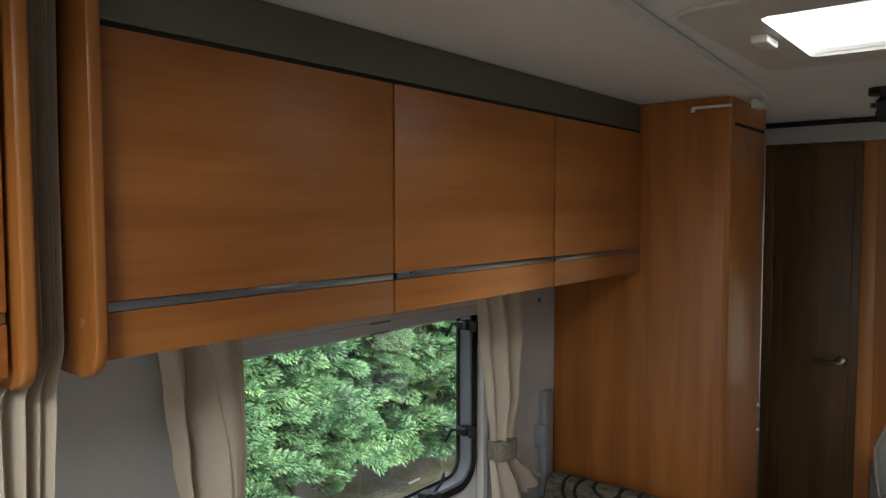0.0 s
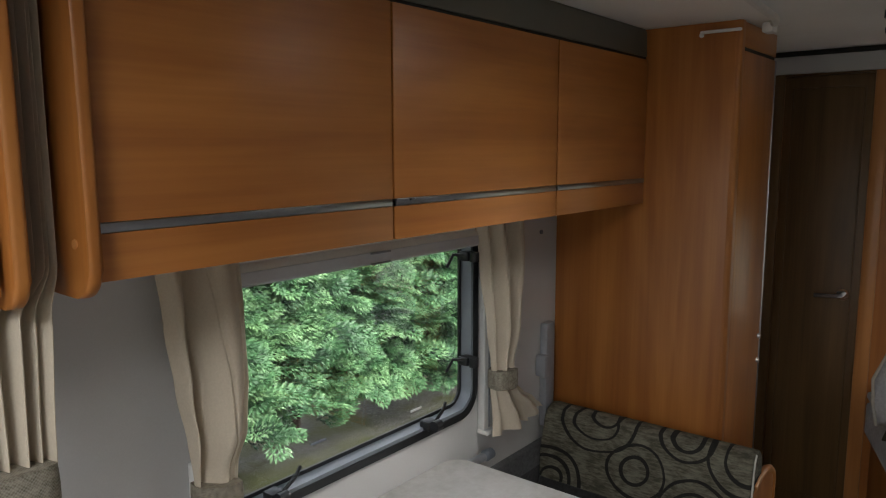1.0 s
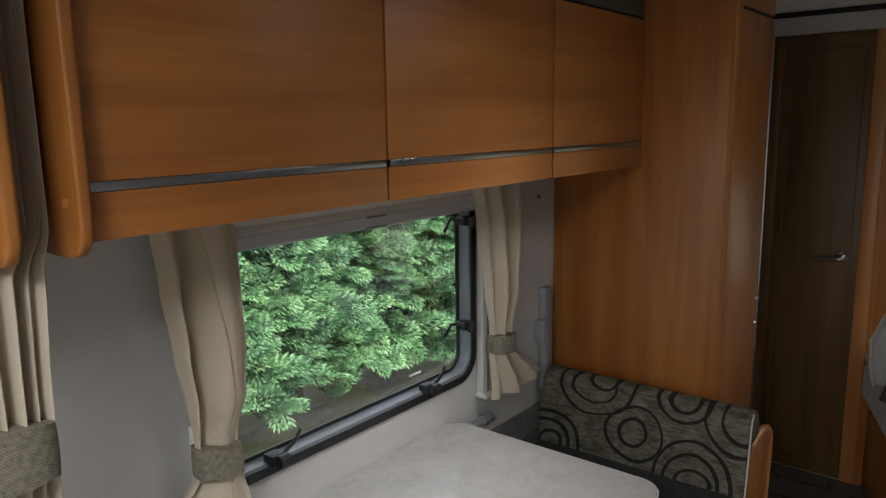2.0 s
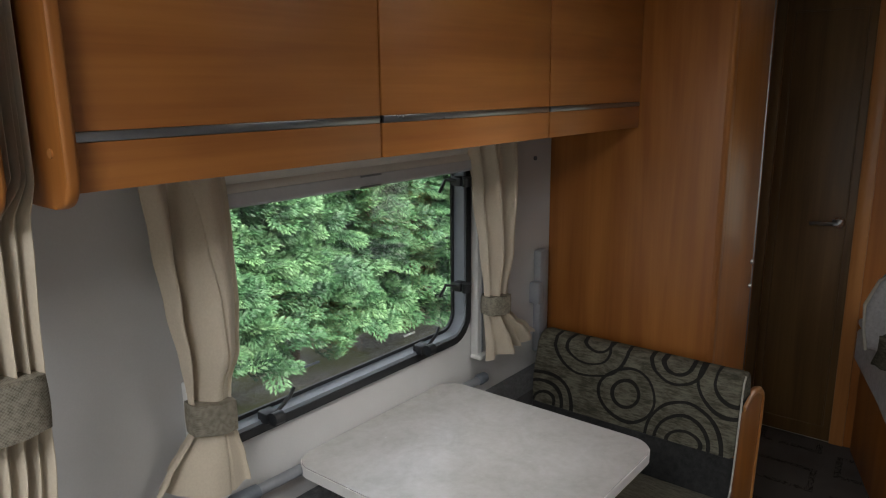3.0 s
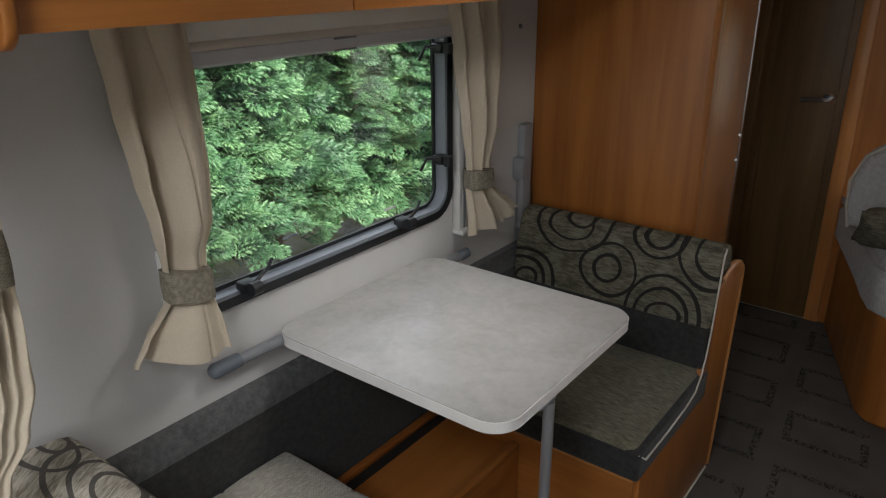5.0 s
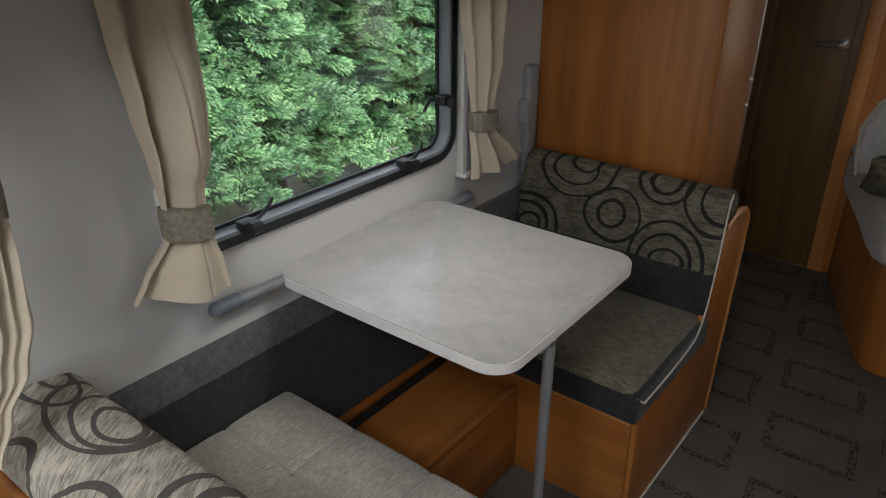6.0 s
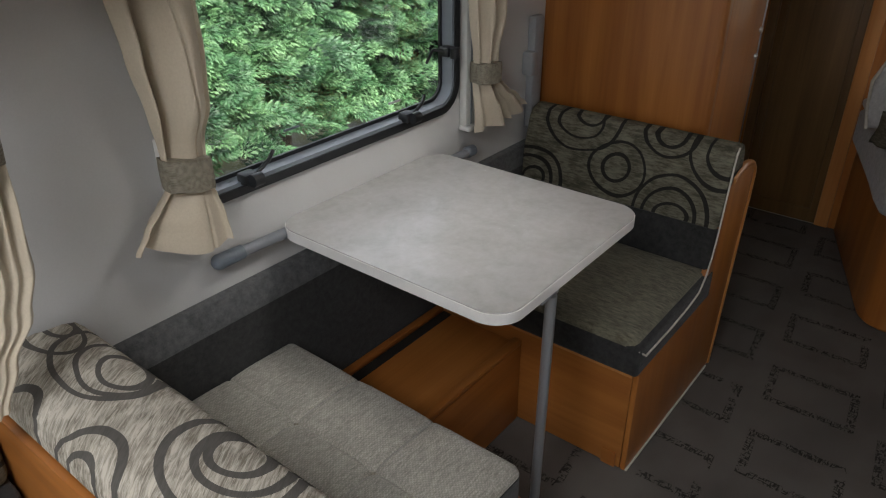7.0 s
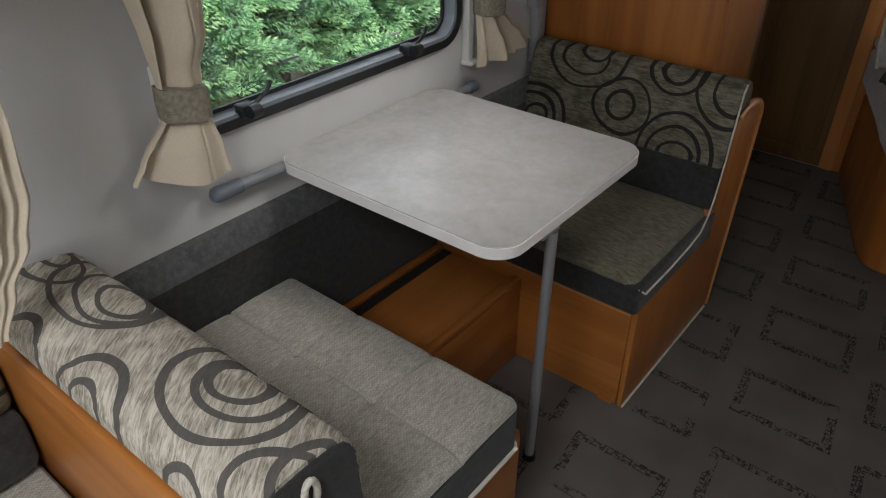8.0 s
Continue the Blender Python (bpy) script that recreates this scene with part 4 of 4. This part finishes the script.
def bolster_front():
    t = thing("back_cushion", (0.4, 0.83, 0.46), "back cushion with dark rings on pale slubbed cloth", "cushion", "dinette cushions")
    # leans on its board and bulges over the top of it
    prof = [(0.2895, 0.476), (0.468, 0.476), (0.472, 0.50), (0.470, 0.62), (0.464, 0.715), (0.458, 0.742), (0.446, 0.757), (0.425, 0.764), (0.38, 0.767), (0.34, 0.765),
            (0.312, 0.759), (0.292, 0.747), (0.2835, 0.728), (0.2825, 0.706), (0.2895, 0.700)]
    part("body", leaning(prof, YB - 0.018, YW - 0.030, 0.007), M_ring_top, t, "ring-patterned pale cloth")
    inner = [((u - 0.39) * 0.955 + 0.39, (v - 0.62) * 0.955 + 0.62) for u, v in prof]
    part("end_panel", leaning(inner, YB - 0.0205, YB - 0.010, 0.003), M_charcoal, t, "charcoal end panel")
    loop = [(0.378 + 0.010 * math.cos(a), YB - 0.027, 0.722 + 0.022 * math.sin(a)) for a in [radians(20 * k) for k in range(19)]]
    part("pull_tab", tube(loop, 0.005), M_piping, t, "pale fabric pull tab")


bolster_front()

# cushions of the lounge beyond the bench
t = thing("lounge_cushion", (-0.3, 1.08, 0.42), "lounge back cushion with ring-patterned top and charcoal front", "cushion")
part("upper", soft((-0.70, 1.095, 0.545), (0.266, YW - 0.004, 0.66), 0.03, 0.006), M_ring_back, t, "ring-patterned olive cloth")
part("lower", soft((-0.70, 1.075, 0.421), (0.266, YW - 0.006, 0.556), 0.03, 0.004), M_charcoal, t, "charcoal lower band")
t = thing("lounge_bench", (-0.5, 0.7, 0), "orange cherry lounge bench with a grey tweed seat", "bench")
part("base", block((-1.88, 0.42, 0.001), (0.262, YW - 0.002, 0.30), 0.003), M_wood_x, t)
part("seat", soft((-1.86, 0.52, 0.302), (0.266, YW - 0.01, 0.42), 0.03, 0.002), M_seat, t, "grey tweed seat cushion")

# ---- locker box between the benches ----
t = thing("floor_locker", (1.17, 1.0, 0), "low orange cherry locker box against the wall with raised battens", "storage box")
part("front", block((0.9165, 0.848, 0.001), (1.4440, 0.864, 0.268), 0.002), M_wood_x, t)
part("top", block((0.9165, 0.8645, 0.250), (1.4440, YW - 0.037, 0.266), 0.002), M_wood_x, t)
part("front_batten", block((0.9165, 0.846, 0.2685), (1.4440, 0.872, 0.287), 0.004), M_wood_x, t)
# black strip laid on the top; its colour stands for a slot's shade
part("slot_shade", block((0.9165, YW - 0.090, 0.2662), (1.4440, YW - 0.0602, 0.2680)), M_black_matt, t)
part("wall_batten", block((0.9165, YW - 0.060, 0.2665), (1.4440, YW - 0.038, 0.284), 0.004), M_wood_x, t)
solid("bench_foot", prism([(1.442, 0.001), (1.442, 0.05), (1.4475, 0.05), (1.4475, 0.001)], "y", YB + 0.03, YB + 0.07), M_wood_y, "small wooden foot block under the bench front", "foot block")

# ---- bed ----


def corner_bed():
    t = thing("bed", (2.95, -0.2, 0), "corner bed with cherry base and pale quilted cover", "bed")
    foot = [(2.60, Y0 + 0.01), (2.60, 0.10), (2.606, 0.135), (2.625, 0.160), (2.66, 0.185), (3.30, 0.41), (3.326, 0.41), (3.326, Y0 + 0.01)]
    part("base", prism(foot, "z", 0.001, 0.40, 0.01, 3), M_wood_z, t)
    top = [(2.585, Y0 + 0.012), (2.585, 0.11), (2.592, 0.155), (2.615, 0.190), (2.66, 0.212), (2.76, 0.250), (3.32, 0.440), (3.322, Y0 + 0.012)]
    part("mattress", prism(top, "z", 0.402, 0.56, 0.025, 4), M_quilt, t, "pale mattress side")
    part("quilt", prism(top, "z", 0.561, 0.60, 0.014, 4), M_quilt, t, "pale quilted cover")


corner_bed()


def pillow(at, size, turn, mat, label):
    bm = bmesh.new()
    bmesh.ops.create_cube(bm, size=2.0)
    bmesh.ops.subdivide_edges(bm, edges=bm.edges[:], cuts=12, use_grid_fill=True)
    m = Matrix.Translation(at) @ Euler([radians(a) for a in turn]).to_matrix().to_4x4()
    for v in bm.verts:
        x, y, z = v.co
        f = max(0.0, (1 - x * x) * (1 - y * y)) ** 0.38
        v.co = m @ Vector((x * size[0] * (1 - 0.05 * (1 - abs(y))), y * size[1] * (1 - 0.05 * (1 - abs(x))), z * size[2] * (0.06 + f)))
    return solid("pillow", bm, mat, label, "pillow", group="bed pillows")


t = thing("back_cushion", (2.96, 0.15, 0.60), "pale grey quilted back cushion with cream piping on the bed", "cushion")
rim = [(0.352, 0.6015), (0.366, 0.68), (0.372, 0.77), (0.335, 0.868), (0.275, 0.915), (0.10, 0.955), (-0.15, 0.955), (-0.15, 0.6015)]
part("body", prism(rim, "x", 2.90, 3.02, 0.022, 3), M_quilt, t)
part("piping", tube([(2.902, y, z) for y, z in rim[:-1]], 0.006), M_piping, t, "cream piping")
pillow((2.74, 0.150, 0.672), (0.090, 0.155, 0.06), (0, 50, 14), M_ring_back, "dark ring-patterned pillow on the bed")

# ---- outside: ground, hedge ----
solid("ground", block((-60, -60, -0.62), (60, 60, -0.6)), M_ground, "bare earth and gravel beside the caravan", "ground", "structure", smooth=False)
HY = 3.3


def hedge():
    rng = np.random.default_rng(7)
    t = thing("hedge", (3.2, HY + 0.6, -0.6), "dense clipped conifer hedge with feathery bright green sprays", "hedge")
    bm = bmesh.new()
    for i in range(9):
        x = -0.4 + i * 0.95
        rod(bm, (x, HY + 0.95, -0.6), (x + 0.05, HY + 0.9, 1.6), 0.05, 0.02, 8)
    part("trunk", bm, M_twig, t)
    # near-black block behind the sprays carries the shade of the gaps in its colour
    part("core", block((-1.2, HY + 0.42, -0.02), (8.4, HY + 1.2, 1.66), 0.05), M_hedge_shade, t)
    # one spray: a flat plume of a stem with side shoots, each with scale leaves
    quads = []

    def leaf(px, py, ang, ln, wd):
        ca, sa = math.cos(ang), math.sin(ang)
        quads.append([(px, py), (px + 0.45 * ln * ca - wd * sa, py + 0.45 * ln * sa + wd * ca), (px + ln * ca, py + ln * sa), (px + 0.45 * ln * ca + wd * sa, py + 0.45 * ln * sa - wd * ca)])

    for k in range(6):
        s = k / 5
        for sg in (-1, 1):
            ang = sg * radians(46 - 18 * s)
            ln = 0.50 * math.sin(math.pi * (0.20 + 0.74 * s)) ** 0.8
            px = 0.03 + 0.80 * s + (0.05 if sg > 0 else 0)
            leaf(px, 0, ang, ln * 0.64, 0.026)
            for f, off in ((0.22, 30), (0.38, -28), (0.52, 24), (0.66, -3)):
                leaf(px + ln * f * math.cos(ang), ln * f * math.sin(ang), ang + radians(off), ln * 0.42, 0.028)
        leaf(0.02 + 0.82 * s, 0, 0, 0.19, 0.022)
    q = np.array(quads)                                  # leaves x 4 x 2
    verts, tones = [], []
    flat = q.reshape(-1, 2)
    # tone rises towards tips: paler new growth, and bases darkened as if shaded
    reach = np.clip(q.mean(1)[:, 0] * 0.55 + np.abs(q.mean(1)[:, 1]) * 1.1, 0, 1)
    droop = -0.12 * flat[:, 0] ** 2 - 0.25 * np.abs(flat[:, 1]) ** 1.5 + 0.02 * np.sin(31 * flat[:, 0] + 17 * flat[:, 1])
    loc = np.stack([flat[:, 0], flat[:, 1], droop], 1)
    clumps = [(rng.uniform(1.2, 5.8), rng.uniform(-0.02, 1.45)) if i < 430 else (rng.uniform(-0.9, 8.0), rng.uniform(0.0, 1.62)) for i in range(640)]
    for i in range(4700):
        # sprays gather in tufts, with dark gaps between them
        c = clumps[i % len(clumps)]
        lift = 0.06 * math.sin(17.0 * c[0] + 29.0 * c[1])
        x, z = c[0] + rng.normal(0.0, 0.13), c[1] + rng.normal(0.0, 0.075)
        lump = 0.10 * math.sin(2.1 * x + 1.3 * z) + 0.08 * math.sin(3.7 * z - 1.1 * x + 2) + 0.05 * math.sin(7.1 * x + 4.3 * z)
        y = HY + 0.22 + lump + lift + rng.uniform(-0.07, 0.24)
        z -= 0.16 * max(0.0, math.sin(1.7 * x + 0.6)) * (z < 0.25)
        size = rng.uniform(0.17, 0.31)
        # sprays lie in layers like shingles and point outwards and sideways
        d = Vector((rng.normal(0.55, 0.45), -0.55, rng.normal(0.10, 0.26))).normalized()
        face = Vector((rng.normal(-0.1, 0.35), -0.55 + rng.normal(0, 0.3), 0.75))
        side = d.cross(face).normalized()
        up = side.cross(d)
        basis = np.array([d, side, up]) * size
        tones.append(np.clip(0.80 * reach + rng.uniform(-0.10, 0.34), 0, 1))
        verts.append(loc @ basis + np.array([x, y, z]) - 0.35 * size * np.array(d))
    verts = np.concatenate(verts)
    faces = np.arange(len(verts)).reshape(-1, 4)
    me = bpy.data.meshes.new("foliage")
    me.from_pydata(verts.tolist(), [], faces.tolist())
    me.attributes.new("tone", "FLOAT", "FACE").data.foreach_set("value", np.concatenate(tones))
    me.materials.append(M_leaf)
    ob = new("foliage", me)
    ob.parent = t
    ob.matrix_parent_inverse = whole(t).inverted()
    tagged(ob, "feathery bright green conifer sprays", kind="stuff")


hedge()
